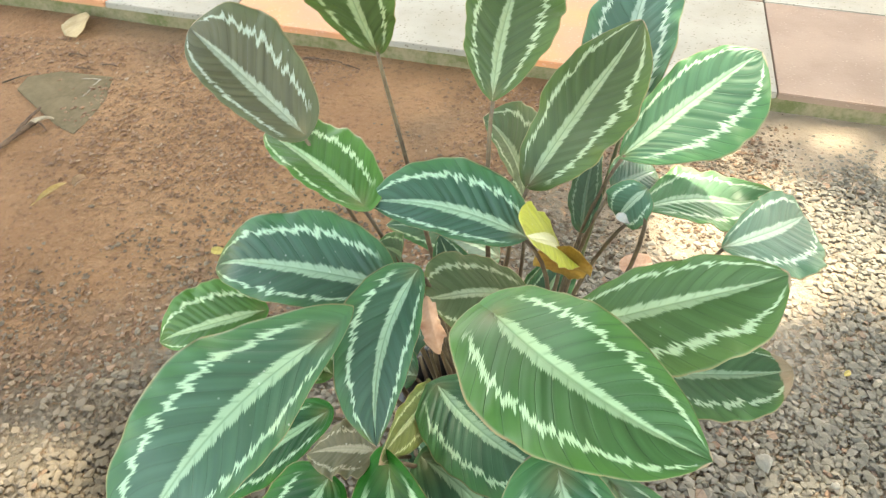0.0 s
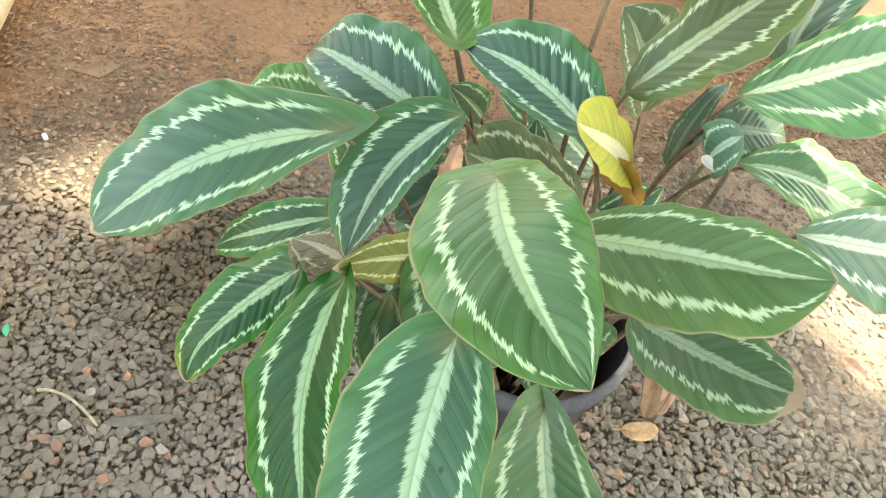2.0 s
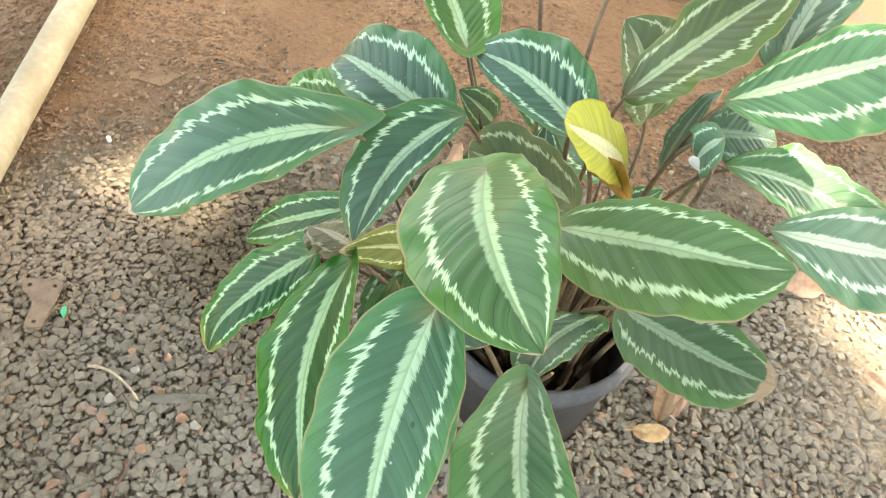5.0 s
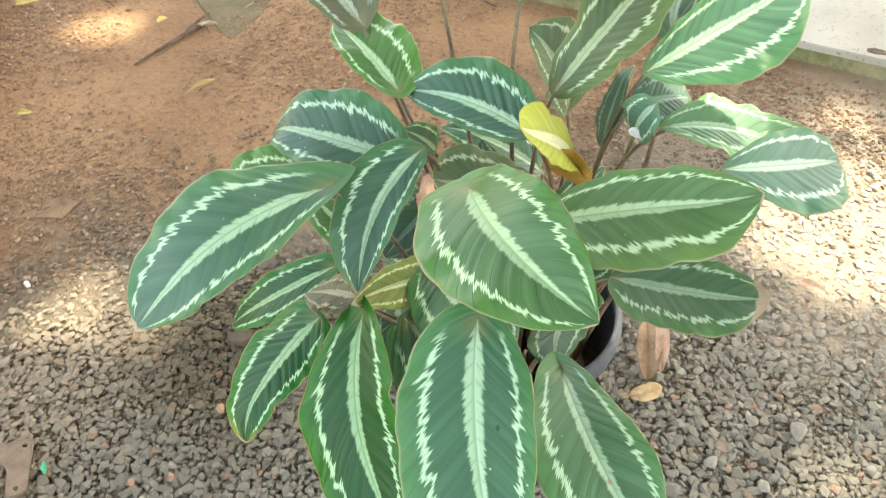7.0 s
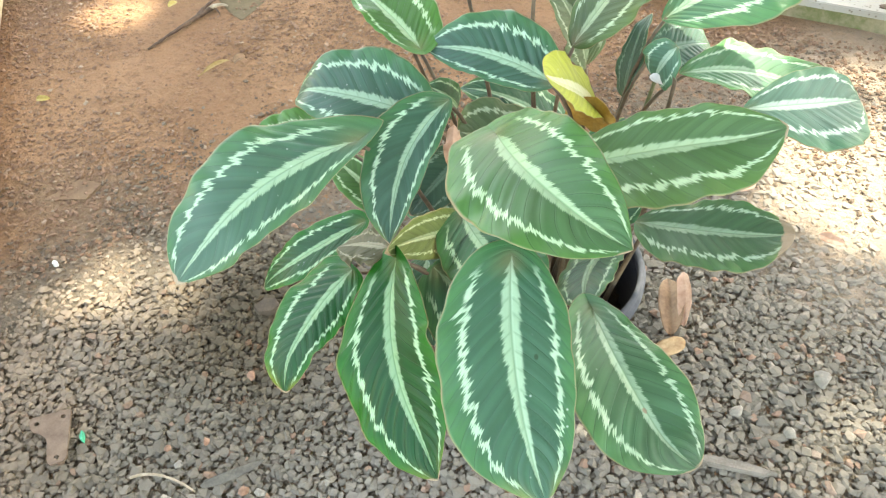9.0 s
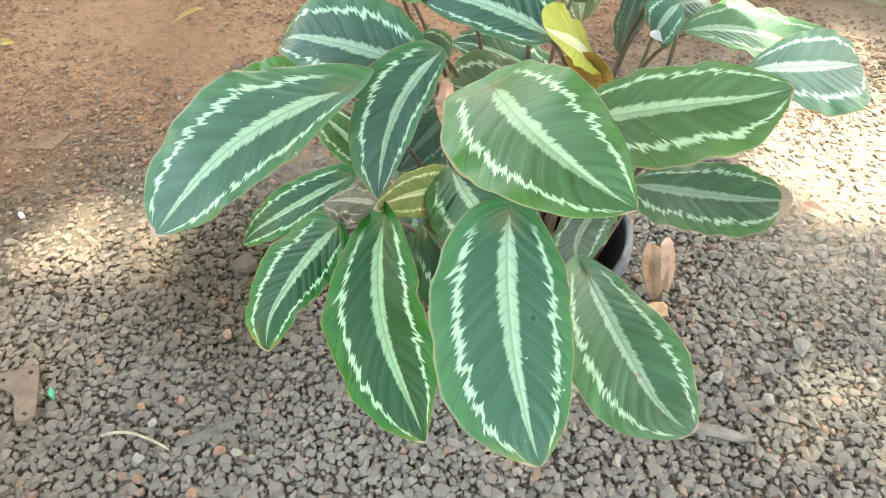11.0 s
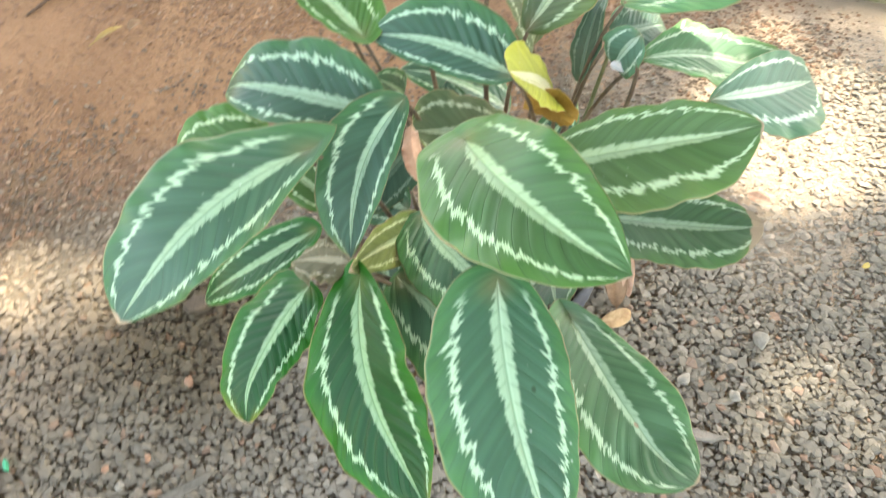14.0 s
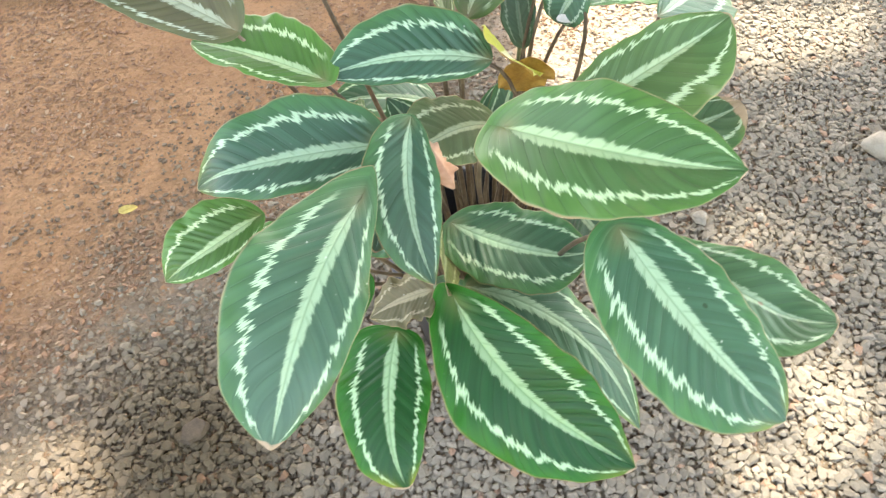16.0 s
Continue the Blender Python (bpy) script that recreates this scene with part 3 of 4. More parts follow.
def rock_shapes(count, rnd, points=11):
    """Angular chips: convex hulls of a few scattered points."""
    shapes = []
    for _ in range(count):
        bm = bmesh.new()
        turn = rnd.uniform(0, 6.28)
        for k in range(points):
            h = 1 - 2 * (k + 0.5) / points
            r = math.sqrt(1 - h * h)
            v = Vector((r * math.cos(2.4 * k + turn), r * math.sin(2.4 * k + turn), h))
            v = (v + 0.33 * Vector((rnd.gauss(0, 1), rnd.gauss(0, 1), rnd.gauss(0, 1)))).normalized()
            bm.verts.new((v.x * rnd.uniform(0.85, 1.1), v.y * rnd.uniform(0.7, 1.0), v.z * rnd.uniform(0.36, 0.50)))
        res = bmesh.ops.convex_hull(bm, input=bm.verts)
        bmesh.ops.delete(bm, geom=[g for g in res["geom_interior"] if isinstance(g, bmesh.types.BMVert)], context="VERTS")
        bmesh.ops.triangulate(bm, faces=bm.faces)
        bm.verts.index_update()
        shapes.append((np.array([v.co[:] for v in bm.verts]), np.array([[v.index for v in f.verts] for f in bm.faces])))
        bm.free()
    return shapes


def scatter(name, placed, shapes, material, label, category, smooth=False):
    """One joined mesh of many chips; placed: x, y, z, size."""
    vs, fs, base = [], [], 0
    rng = np.random.RandomState(3)
    for x, y, z, size in placed:
        v, f = shapes[rng.randint(len(shapes))]
        m = np.array(Euler((rng.uniform(-0.24, 0.24), rng.uniform(-0.24, 0.24), rng.uniform(0, 6.28))).to_matrix())
        vs.append((v * size * rng.uniform(0.74, 1.26, 3)) @ m.T + (x, y, z))
        fs.append(f + base)
        base += len(v)
    v, f = np.concatenate(vs), np.concatenate(fs)
    me = bpy.data.meshes.new(name)
    me.vertices.add(len(v))
    me.vertices.foreach_set("co", v.ravel())
    me.loops.add(f.size)
    me.loops.foreach_set("vertex_index", f.ravel().astype(np.int32))
    me.polygons.add(len(f))
    me.polygons.foreach_set("loop_start", np.arange(0, f.size, 3, dtype=np.int32))
    me.update(calc_edges=True)
    me.validate()
    me.materials.append(material)
    if smooth:
        me.shade_smooth()
    else:
        me.shade_flat()
    return tagged(new(name, me), label, category, kind="stuff")


POT = Vector((0.085, 0.520, 0.0))


def gravel():
    """Two packed layers of chips; they thin out towards the soil and, unevenly, outwards."""
    rnd = random.Random(11)
    placed = []
    for layer, step in ((0, 0.0108), (1, 0.0102)):
        for j in range(int(2.15 / step)):
            for i in range(int(3.1 / step)):
                x = -1.5 + (i + 0.5 * (j % 2) + rnd.uniform(-0.36, 0.36)) * step
                y = -0.55 + (j + rnd.uniform(-0.36, 0.36)) * step
                uneven = 0.10 * noise.noise((x * 3, y * 3, 2.0)) + 0.06 * noise.noise((x * 11, y * 11, 5.0))
                edge = gravel_line(x) + uneven - y
                outer = spread(x, y) + uneven
                if (x - POT.x) ** 2 + (y - POT.y) ** 2 < 0.092 ** 2:
                    continue
                bare = max(0.0, min(1.0, (0.15 - x) / 0.5))
                reach = edge - 0.10 * bare
                if edge < -0.34 or outer < -0.05 or rnd.random() > 0.02 + 0.98 * min(1.0, max(0.0, (reach + 0.30) / (0.40 + 0.22 * bare))) or rnd.random() > 0.1 + outer * 6:
                    continue
                size = rnd.choice((0.0044, 0.0057, 0.0068, 0.0081, 0.0102)) * rnd.uniform(0.88, 1.12)
                sink = max(0.0, min(1.0, (0.14 + 0.12 * bare - reach) / (0.42 + 0.1 * bare)))
                if layer and rnd.random() < sink * 1.5 + 0.04:
                    continue
                sandy = max(0.0, min(1.0, (0.27 - math.hypot(x - 0.52, (y - 1.0) * 0.75)) / 0.15))
                if layer and rnd.random() < 0.45 * sandy:
                    continue
                size *= 1 - 0.5 * sink
                z = swell(x, y) + size * (0.12 - 0.5 * sink) + layer * 0.0042 - 0.0042 * sandy + rnd.uniform(-0.0014, 0.0014)
                placed.append((x, y, z, size))
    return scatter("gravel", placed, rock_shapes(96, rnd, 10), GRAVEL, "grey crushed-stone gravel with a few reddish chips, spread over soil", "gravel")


def grit():
    """Dark chips and clods half sunk in the soil where it meets the gravel."""
    rnd = random.Random(14)
    placed = []
    for _ in range(60000):
        x, y = rnd.uniform(-1.6, 0.75), rnd.uniform(0.0, 1.55)
        edge = gravel_line(x) - y + 0.14 * noise.noise((x * 3, y * 3, 2.0))
        near = math.exp(-((edge + 0.04) / 0.20) ** 2)
        if rnd.random() > near * (0.45 + 0.9 * noise.noise((x * 6, y * 6, 3.0))) or math.hypot(x - POT.x, y - POT.y) < 0.1:
            continue
        size = rnd.choice((0.0022, 0.003, 0.0038, 0.005, 0.0066)) * rnd.uniform(0.8, 1.2)
        placed.append((x, y, swell(x, y) + size * rnd.uniform(0.05, 0.4), size))
    return scatter("loose_grit", placed, rock_shapes(24, rnd, 9), GRIT, "dark grey-brown grit and clods sunk in soil", "grit")


def crumbs():
    rnd = random.Random(12)
    placed = []
    for _ in range(110000):
        x, y = rnd.uniform(-1.9, 1.2), rnd.uniform(0.3, 1.72)
        if y < gravel_line(x) - 0.1 or y > 1.62 - 0.163 * x:
            continue
        if x > 0.25 and rnd.random() < (x - 0.25) * 2:
            continue
        if noise.noise((x * 2.5, y * 2.5, 8.0)) < rnd.uniform(-0.35, 0.6):
            continue
        size = rnd.choice((0.0018, 0.0026, 0.0036, 0.0048, 0.0066)) * rnd.uniform(0.8, 1.2)
        placed.append((x, y, swell(x, y) + size * 0.3, size))
    return scatter("soil_crumbs", placed, rock_shapes(20, rnd, 8), CRUMB, "small reddish-brown soil crumbs and grit on bare earth", "soil crumbs")


gravel()
grit()
crumbs()

# ---- raised tiled strip behind the bed ----
ANGLE = -math.atan(0.163)
pavement = empty("pavement", (0, 1.672, 0))
pavement.rotation_euler = (0, 0, ANGLE)
tagged(pavement, "low raised edge paved with alternating white, orange and terracotta tiles", "pavement", kind="structure")


def slab(lx, ly, z0, z1, bevel=0.004):
    bm = bmesh.new()
    bmesh.ops.create_cube(bm, size=1.0)
    for v in bm.verts:
        v.co = Vector((v.co.x * lx, v.co.y * ly, z0 + (v.co.z + 0.5) * (z1 - z0)))
    if bevel:
        bmesh.ops.bevel(bm, geom=bm.edges, offset=bevel, segments=2, affect="EDGES")
    return bm


kerb = slab(12.0, 5.0, -0.05, 0.034, 0.0)
for v in kerb.verts:
    v.co.y += 2.5 + 0.004
part("kerb", kerb, MOSS, pavement, "mossy concrete edge under the tiles", smooth=False)
TILE_W, TILE_D = 0.354, 0.50
tile_meshes = {}
for mat in (TILE_WHITE, TILE_ORANGE, TILE_PINK):
    bm = slab(TILE_W - 0.003, TILE_D - 0.003, 0.030, 0.047, 0.002)
    me = bpy.data.meshes.new("tile")
    bm.to_mesh(me)
    bm.free()
    me.materials.append(mat)
    tile_meshes[mat.name] = me
for row in range(4):
    for k in range(-8, 9):
        odd = (k + row) % 2
        kind = "tile_white" if odd else ("tile_terracotta" if k > 0 and k + row > 1 else "tile_orange")
        t = new("tile", tile_meshes[kind])
        t.parent = pavement
        t.location = (0.02 + 0.354 * k + TILE_W / 2, TILE_D * (row + 0.5), 0)

# ---- pot ----
pot = empty("plant_pot", POT)
tagged(pot, "small round black plastic nursery pot standing on gravel", "plant pot")
H = 0.215
part("body", lathe([(0.0, 0.004), (0.0910, 0.004), (0.0950, 0.0), (0.1180, H - 0.022), (0.1180, H - 0.006), (0.1155, H - 0.006), (0.1155, H - 0.022), (0.0910, 0.02), (0.0, 0.02)], 96), PLASTIC_BLACK, pot)
part("rim", lathe([(0.1155, H - 0.030), (0.1245, H - 0.029), (0.1260, H - 0.020), (0.1260, H - 0.010), (0.1235, H - 0.009), (0.1235, H - 0.003), (0.1210, H), (0.1170, H), (0.1155, H - 0.003), (0.1155, H - 0.030)], 96), PLASTIC_GREY, pot, "scuffed grey rolled rim")
bm = bmesh.new()
bmesh.ops.create_grid(bm, x_segments=40, y_segments=40, size=0.106)
bmesh.ops.delete(bm, geom=[v for v in bm.verts if v.co.xy.length > 0.1065], context="VERTS")
for v in bm.verts:
    v.co.z = 0.125 + 0.008 * noise.noise(v.co * 50) + 0.015 * (1 - (v.co.xy.length / 0.106) ** 2)
compost = part("potting_soil", bm, COMPOST, None)
compost.location = POT
tagged(compost, "dark moist potting soil inside the pot", "potting soil", kind="stuff")

# ---- the plant ----
plant = empty("prayer_plant", (POT.x, POT.y, 0.13))
tagged(plant, "bushy prayer plant, dark green leaves with pale jagged rings", "potted plant")
ORIGIN = Vector((POT.x, POT.y, 0.13))
count = 0


def leaf(base, tip, half, roll, arch, bend, fold, material=LEAF_DARK, wave=0.065, curl=0.1, stem=True, label="", root=None, cup=0.35, point=0.68, shoulder=0.5, back=None, lobe=0.0, pleat=0.0009, skew=0.0, full=0.1):
    """One leaf of the plant with its stalk, which rises from the pot."""
    global count
    count += 1
    rnd = random.Random(count * 17)
    b, t = Vector(base) - ORIGIN, Vector(tip) - ORIGIN
    ob = part("leaf", blade(b, t, half, roll, arch, bend, fold, curl, wave, seed=count, cup=cup, point=point, shoulder=shoulder, nu=80 if half > 0.028 else 50, nv=40 if half > 0.028 else 20, pleat=pleat * min(1.0, half / 0.045) if half > 0.028 else 0.0, lobe=lobe, skew=skew, full=full), [material, back or LEAF_BACK], plant, label)
    if stem:
        a = (t - b).normalized()
        out = Vector((b.x, b.y, 0)) * 0.28
        r0 = Vector(root) - ORIGIN if root else out + Vector((rnd.uniform(-0.02, 0.02), rnd.uniform(-0.02, 0.02), 0.0))
        mid = r0 + (b - r0) * 0.3 + Vector((0, 0, 0.10 * max(0.1, b.z)))
        flat = Vector((a.x, a.y, max(a.z, 0.0) + 0.6)).normalized()
        pts = bezier(r0, mid, b - flat * 0.07, b + a * 0.006 - Vector((0, 0, 0.0012)))
        rad = [0.0036 - 0.0018 * i / 14 for i in range(15)]
        part("petiole", tube(pts, rad, 8), PETIOLE if rnd.random() < 0.97 else PETIOLE_GREEN, ob)
    return ob


leaf((-0.062, 0.624, 0.607), (-0.096, 0.583, 0.776), 0.0502, 37, 0.044, -0.010, 4, LEAF_BRONZE, shoulder=0.81, point=0.53, lobe=0.00, curl=0.10, skew=-0.05, full=0.04)
leaf((0.049, 0.563, 0.601), (0.068, 0.654, 0.684), 0.0450, 12, 0.083, -0.018, 8, LEAF_BRONZE, shoulder=0.84, point=0.55, lobe=0.00, curl=0.10, skew=0.16, full=0.04)
leaf((0.088, 0.565, 0.504), (0.185, 0.641, 0.644), 0.0499, 26, 0.019, -0.007, 6, LEAF_BRONZE, shoulder=0.63, point=0.60, lobe=0.00, curl=-0.10, skew=0.13, full=0.06)
leaf((0.173, 0.571, 0.542), (0.299, 0.646, 0.623), 0.0493, 6, -0.033, -0.016, 6, LEAF_PALE, wave=0.05, shoulder=0.79, point=0.59, lobe=0.00, curl=0.09, skew=0.28, full=0.00)
leaf((0.201, 0.553, 0.497), (0.333, 0.590, 0.471), 0.0501, 35, 0.048, -0.069, 10, LEAF_SUNLIT, shoulder=0.91, point=0.64, lobe=0.01, curl=-0.40, skew=0.14, full=0.06)
leaf((0.262, 0.492, 0.508), (0.378, 0.597, 0.466), 0.0443, 2, 0.051, 0.022, 10, LEAF_SEA, shoulder=0.78, point=0.58, lobe=0.00, curl=0.01, skew=0.21, full=0.00)
leaf((-0.069, 0.529, 0.501), (-0.183, 0.617, 0.515), 0.0391, -22, 0.029, 0.013, 12, LEAF_FRESH, shoulder=0.43, point=0.47, lobe=0.09, curl=-0.01, skew=0.27, full=0.10)
leaf((-0.137, 0.597, 0.529), (-0.271, 0.682, 0.596), 0.0488, 8, 0.051, 0.010, 10, LEAF_DUSK, shoulder=0.55, point=0.50, lobe=0.03, curl=0.07, skew=0.28, full=0.15, label="dull bronze-grey leaf")
leaf((0.089, 0.488, 0.508), (-0.070, 0.536, 0.497), 0.0391, -1, 0.041, 0.061, 1, LEAF_SLATE, shoulder=0.66, point=0.87, lobe=0.00, curl=-0.00, skew=0.28, full=0.08)
leaf((-0.033, 0.444, 0.479), (-0.218, 0.484, 0.455), 0.0463, -9, 0.067, 0.004, 8, LEAF_SLATE, wave=0.05, shoulder=0.50, point=0.66, lobe=0.04, curl=0.23, skew=0.21, full=0.05)
leaf((-0.164, 0.470, 0.403), (-0.273, 0.443, 0.375), 0.0353, -6, 0.079, -0.011, 12, LEAF_FRESH, shoulder=0.65, point=0.83, lobe=0.04, curl=0.15, skew=0.25, full=0.09)
leaf((-0.005, 0.438, 0.508), (-0.026, 0.315, 0.423), 0.0346, -1, 0.107, 0.084, 16, LEAF_SLATE, shoulder=0.64, point=0.80, lobe=0.02, curl=-0.08, skew=0.20, full=0.09)
leaf((-0.069, 0.362, 0.504), (-0.184, 0.201, 0.440), 0.0523, -4, 0.148, 0.037, -3, LEAF_TIPPED, wave=0.09, shoulder=0.74, point=0.68, lobe=0.15, curl=-0.06, skew=0.22, full=0.07)
leaf((-0.068, 0.302, 0.388), (-0.101, 0.181, 0.343), 0.0439, -24, 0.008, 0.067, -2, LEAF_DEEP, shoulder=0.29, point=0.48, lobe=0.04, curl=0.25, skew=0.15, full=0.08)
leaf((-0.082, 0.366, 0.390), (-0.212, 0.325, 0.288), 0.0301, -21, 0.054, -0.022, 7, LEAF_DEEP, shoulder=0.50, point=0.67, lobe=0.05, curl=0.07, skew=0.00, full=0.13)
leaf((-0.014, 0.297, 0.424), (0.089, 0.135, 0.360), 0.0573, -24, 0.073, 0.080, 9, LEAF_DEEP, shoulder=0.67, point=0.76, lobe=0.09, curl=-0.13, skew=0.04, full=0.02)
leaf((0.109, 0.254, 0.513), (0.175, 0.102, 0.446), 0.0516, 0, 0.026, 0.045, 3, LEAF_SCARRED, wave=0.04, shoulder=0.47, point=0.58, lobe=0.08, curl=0.04, skew=0.15, full=0.00)
leaf((0.170, 0.308, 0.404), (0.273, 0.173, 0.392), 0.0459, 18, 0.142, 0.064, 13, LEAF_GREY, shoulder=0.74, point=0.55, lobe=0.11, curl=-0.43, skew=0.15, full=0.08)
leaf((0.061, 0.378, 0.526), (0.200, 0.245, 0.549), 0.0571, 6, 0.094, 0.054, 15, LEAF_MID, pleat=0.0006, shoulder=0.53, point=0.71, lobe=0.09, curl=-0.10, skew=0.10, full=0.13)
leaf((0.117, 0.406, 0.476), (0.297, 0.435, 0.529), 0.0495, 10, 0.060, 0.005, 15, LEAF_HAZY, pleat=0.0007, shoulder=0.67, point=0.62, lobe=0.01, curl=-0.18, skew=0.28, full=0.08)
leaf((0.188, 0.432, 0.400), (0.329, 0.415, 0.434), 0.0434, 29, 0.018, 0.035, 8, LEAF_SCORCHED, shoulder=0.60, point=0.47, lobe=0.00, curl=-0.08, skew=0.18, full=0.01, label="green leaf with a scorched brown tip")
leaf((0.016, 0.403, 0.393), (0.125, 0.315, 0.397), 0.0480, 23, 0.017, 0.073, 4, LEAF_DARK, shoulder=0.49, point=0.52, lobe=0.05, curl=-0.17, skew=0.04, full=0.00)
leaf((0.008, 0.334, 0.381), (0.131, 0.190, 0.273), 0.0435, 25, 0.102, -0.109, -3, LEAF_DARK, shoulder=0.40, point=0.82, lobe=0.02, curl=-0.02, skew=0.12, full=0.08)
leaf((-0.028, 0.312, 0.422), (-0.088, 0.316, 0.401), 0.0330, -48, 0.046, 0.025, -6, LEAF_WITHERED, wave=0.14, shoulder=0.37, point=0.74, lobe=0.00, curl=0.01, skew=0.12, full=0.17, label="small withered brown leaf")
leaf((0.010, 0.423, 0.344), (-0.024, 0.289, 0.440), 0.0264, 48, 0.021, 0.038, 10, LEAF_FADED, shoulder=0.47, point=0.73, lobe=0.00, curl=-0.05, skew=0.04, full=0.10, label="faded yellow-green leaf")
leaf((0.125, 0.522, 0.463), (0.079, 0.451, 0.539), 0.0360, -20, 0.065, 0.003, 9, LEAF_YELLOW, back=DRY_ORANGE, pleat=0.0002, shoulder=0.43, point=0.48, lobe=0.03, curl=-0.13, skew=0.04, full=0.13, label="lemon-yellow ageing leaf")
leaf((0.094, 0.496, 0.416), (-0.006, 0.445, 0.455), 0.0425, -17, 0.083, 0.048, 6, LEAF_OLIVE, shoulder=0.61, point=0.47, lobe=0.07, curl=-0.29, skew=0.01, full=0.14)
leaf((0.092, 0.650, 0.427), (0.045, 0.638, 0.535), 0.0520, -40, 0.070, 0.021, 15, LEAF_OLIVE, shoulder=0.55, point=0.61, lobe=0.00, curl=0.08, skew=0.18, full=0.10)
leaf((0.190, 0.665, 0.530), (0.225, 0.785, 0.675), 0.0549, 38, 0.088, -0.036, 7, LEAF_SEA)
leaf((0.170, 0.453, 0.347), (0.161, 0.326, 0.381), 0.0353, -34, 0.027, 0.092, 0, LEAF_DARK)
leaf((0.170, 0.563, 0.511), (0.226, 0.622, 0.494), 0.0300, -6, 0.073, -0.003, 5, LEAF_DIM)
leaf((0.194, 0.527, 0.542), (0.179, 0.547, 0.485), 0.0235, -8, 0.094, 0.025, 7, LEAF_SEA)
leaf((0.072, 0.647, 0.329), (-0.064, 0.639, 0.381), 0.0395, -28, 0.080, 0.009, 6, LEAF_DARK)
leaf((0.106, 0.597, 0.313), (0.140, 0.610, 0.373), 0.0155, 0, 0.080, 0.000, 6, LEAF_DARK)
leaf((-0.035, 0.543, 0.418), (-0.050, 0.497, 0.478), 0.0214, 0, 0.080, 0.000, 6, LEAF_DARK)
leaf((-0.008, 0.443, 0.350), (-0.091, 0.501, 0.308), 0.0306, 0, 0.080, 0.000, 6, LEAF_DARK)
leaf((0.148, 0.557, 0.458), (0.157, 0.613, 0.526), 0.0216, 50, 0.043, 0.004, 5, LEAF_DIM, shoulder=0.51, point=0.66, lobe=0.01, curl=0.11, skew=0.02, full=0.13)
leaf((-0.018, 0.377, 0.345), (0.018, 0.287, 0.315), 0.0290, 0, 0.080, 0.000, 8, LEAF_DARK)
# leaves added low among the stalks to fill and darken the gaps
leaf((-0.100, 0.462, 0.315), (-0.196, 0.512, 0.335), 0.0280, -10, 0.080, 0.000, 8, LEAF_FRESH)
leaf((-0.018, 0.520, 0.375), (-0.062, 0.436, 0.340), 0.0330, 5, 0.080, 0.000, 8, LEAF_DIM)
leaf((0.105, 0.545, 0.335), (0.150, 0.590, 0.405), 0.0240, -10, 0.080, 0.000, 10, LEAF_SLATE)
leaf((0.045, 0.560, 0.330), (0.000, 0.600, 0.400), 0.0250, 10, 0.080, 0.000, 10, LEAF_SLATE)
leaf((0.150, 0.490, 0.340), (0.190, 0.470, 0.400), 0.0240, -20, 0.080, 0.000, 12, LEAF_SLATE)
for k in range(36):
    rnd = random.Random(300 + k)
    a, r = k * 2.4, 0.012 + 0.0105 * math.sqrt(k)
    foot = Vector((r * math.cos(a), r * math.sin(a), 0.0))
    head = foot * 1.6 + Vector((rnd.uniform(-0.01, 0.01), rnd.uniform(-0.01, 0.01), rnd.uniform(0.10, 0.25)))
    part("stalk", tube(bezier(foot, foot.lerp(head, 0.3) + Vector((0, 0, 0.02)), foot.lerp(head, 0.7), head), [0.0042 - 0.0024 * i / 14 for i in range(15)], 8), PETIOLE, plant)

part("withered_leaf", blade(Vector((0.125, 0.523, 0.431)) - ORIGIN, Vector((0.128, 0.489, 0.496)) - ORIGIN, 0.0290, 0, 0.05, 0.0, 14, 0.1, 0.12, seed=901, point=0.28, shoulder=0.95), [DRY_ORANGE, DRY_ORANGE], plant, "withered orange-brown leaf")
# small whitish lobe standing for a curled leaf tip
leaf_tip = bmesh.new()
bmesh.ops.create_uvsphere(leaf_tip, u_segments=12, v_segments=8, radius=1.0)
for v in leaf_tip.verts:
    w = 1 - 0.45 * v.co.x + 0.25 * math.sin(3 * v.co.y)
    v.co = Vector((v.co.x * 0.009, v.co.y * 0.0042 * w, v.co.z * 0.0015 + 0.004 * v.co.y ** 2))
pale_tip = part("white_leaf_tip", leaf_tip, WHITE_BIT, plant, "small whitish curled leaf tip among the stalks")
pale_tip.location = Vector((0.181, 0.532, 0.499)) - ORIGIN
pale_tip.rotation_euler = (0.6, 0.3, -0.3)
part("withered_tip", blade(Vector((0.004, 0.425, 0.490)) - ORIGIN, Vector((0.020, 0.388, 0.458)) - ORIGIN, 0.0115, 10, 0.16, 0.06, -35, 0.3, 0.5, seed=902, point=0.4), [DRY_PINK, DRY_PINK], plant, "dried pinkish leaf tip")

# ---- things lying on the ground ----
def fallen(name, place, length, half, heading, material, label, category="fallen leaf", arch=0.12, fold=25.0, roll=0.0, tiltz=0.004, stalk=True):
    """A dry leaf lying on the ground, heading in degrees from +x."""
    h = radians(heading)
    d = Vector((math.cos(h), math.sin(h), 0)) * length / 2
    z = swell(place[0], place[1]) + tiltz
    thing = empty(name, (place[0], place[1], z))
    tagged(thing, label, category, group="fallen leaves")
    bm = blade(-d, d, half, roll, arch, 0.02, fold, 0.05, 0.05, seed=int(place[0] * 1000) + 5000, nu=24, nv=10)
    lo = min(v.co.z for v in bm.verts)
    for v in bm.verts:
        v.co.z -= lo
    part("leaf_blade", bm, [material, material], thing)
    if stalk:
        part("stalk", tube(bezier(-d + Vector((0, 0, 0.003)), -d * 1.15, -d * 1.3, -d * 1.45), [0.0012] * 15, 6), material, thing)
    return thing


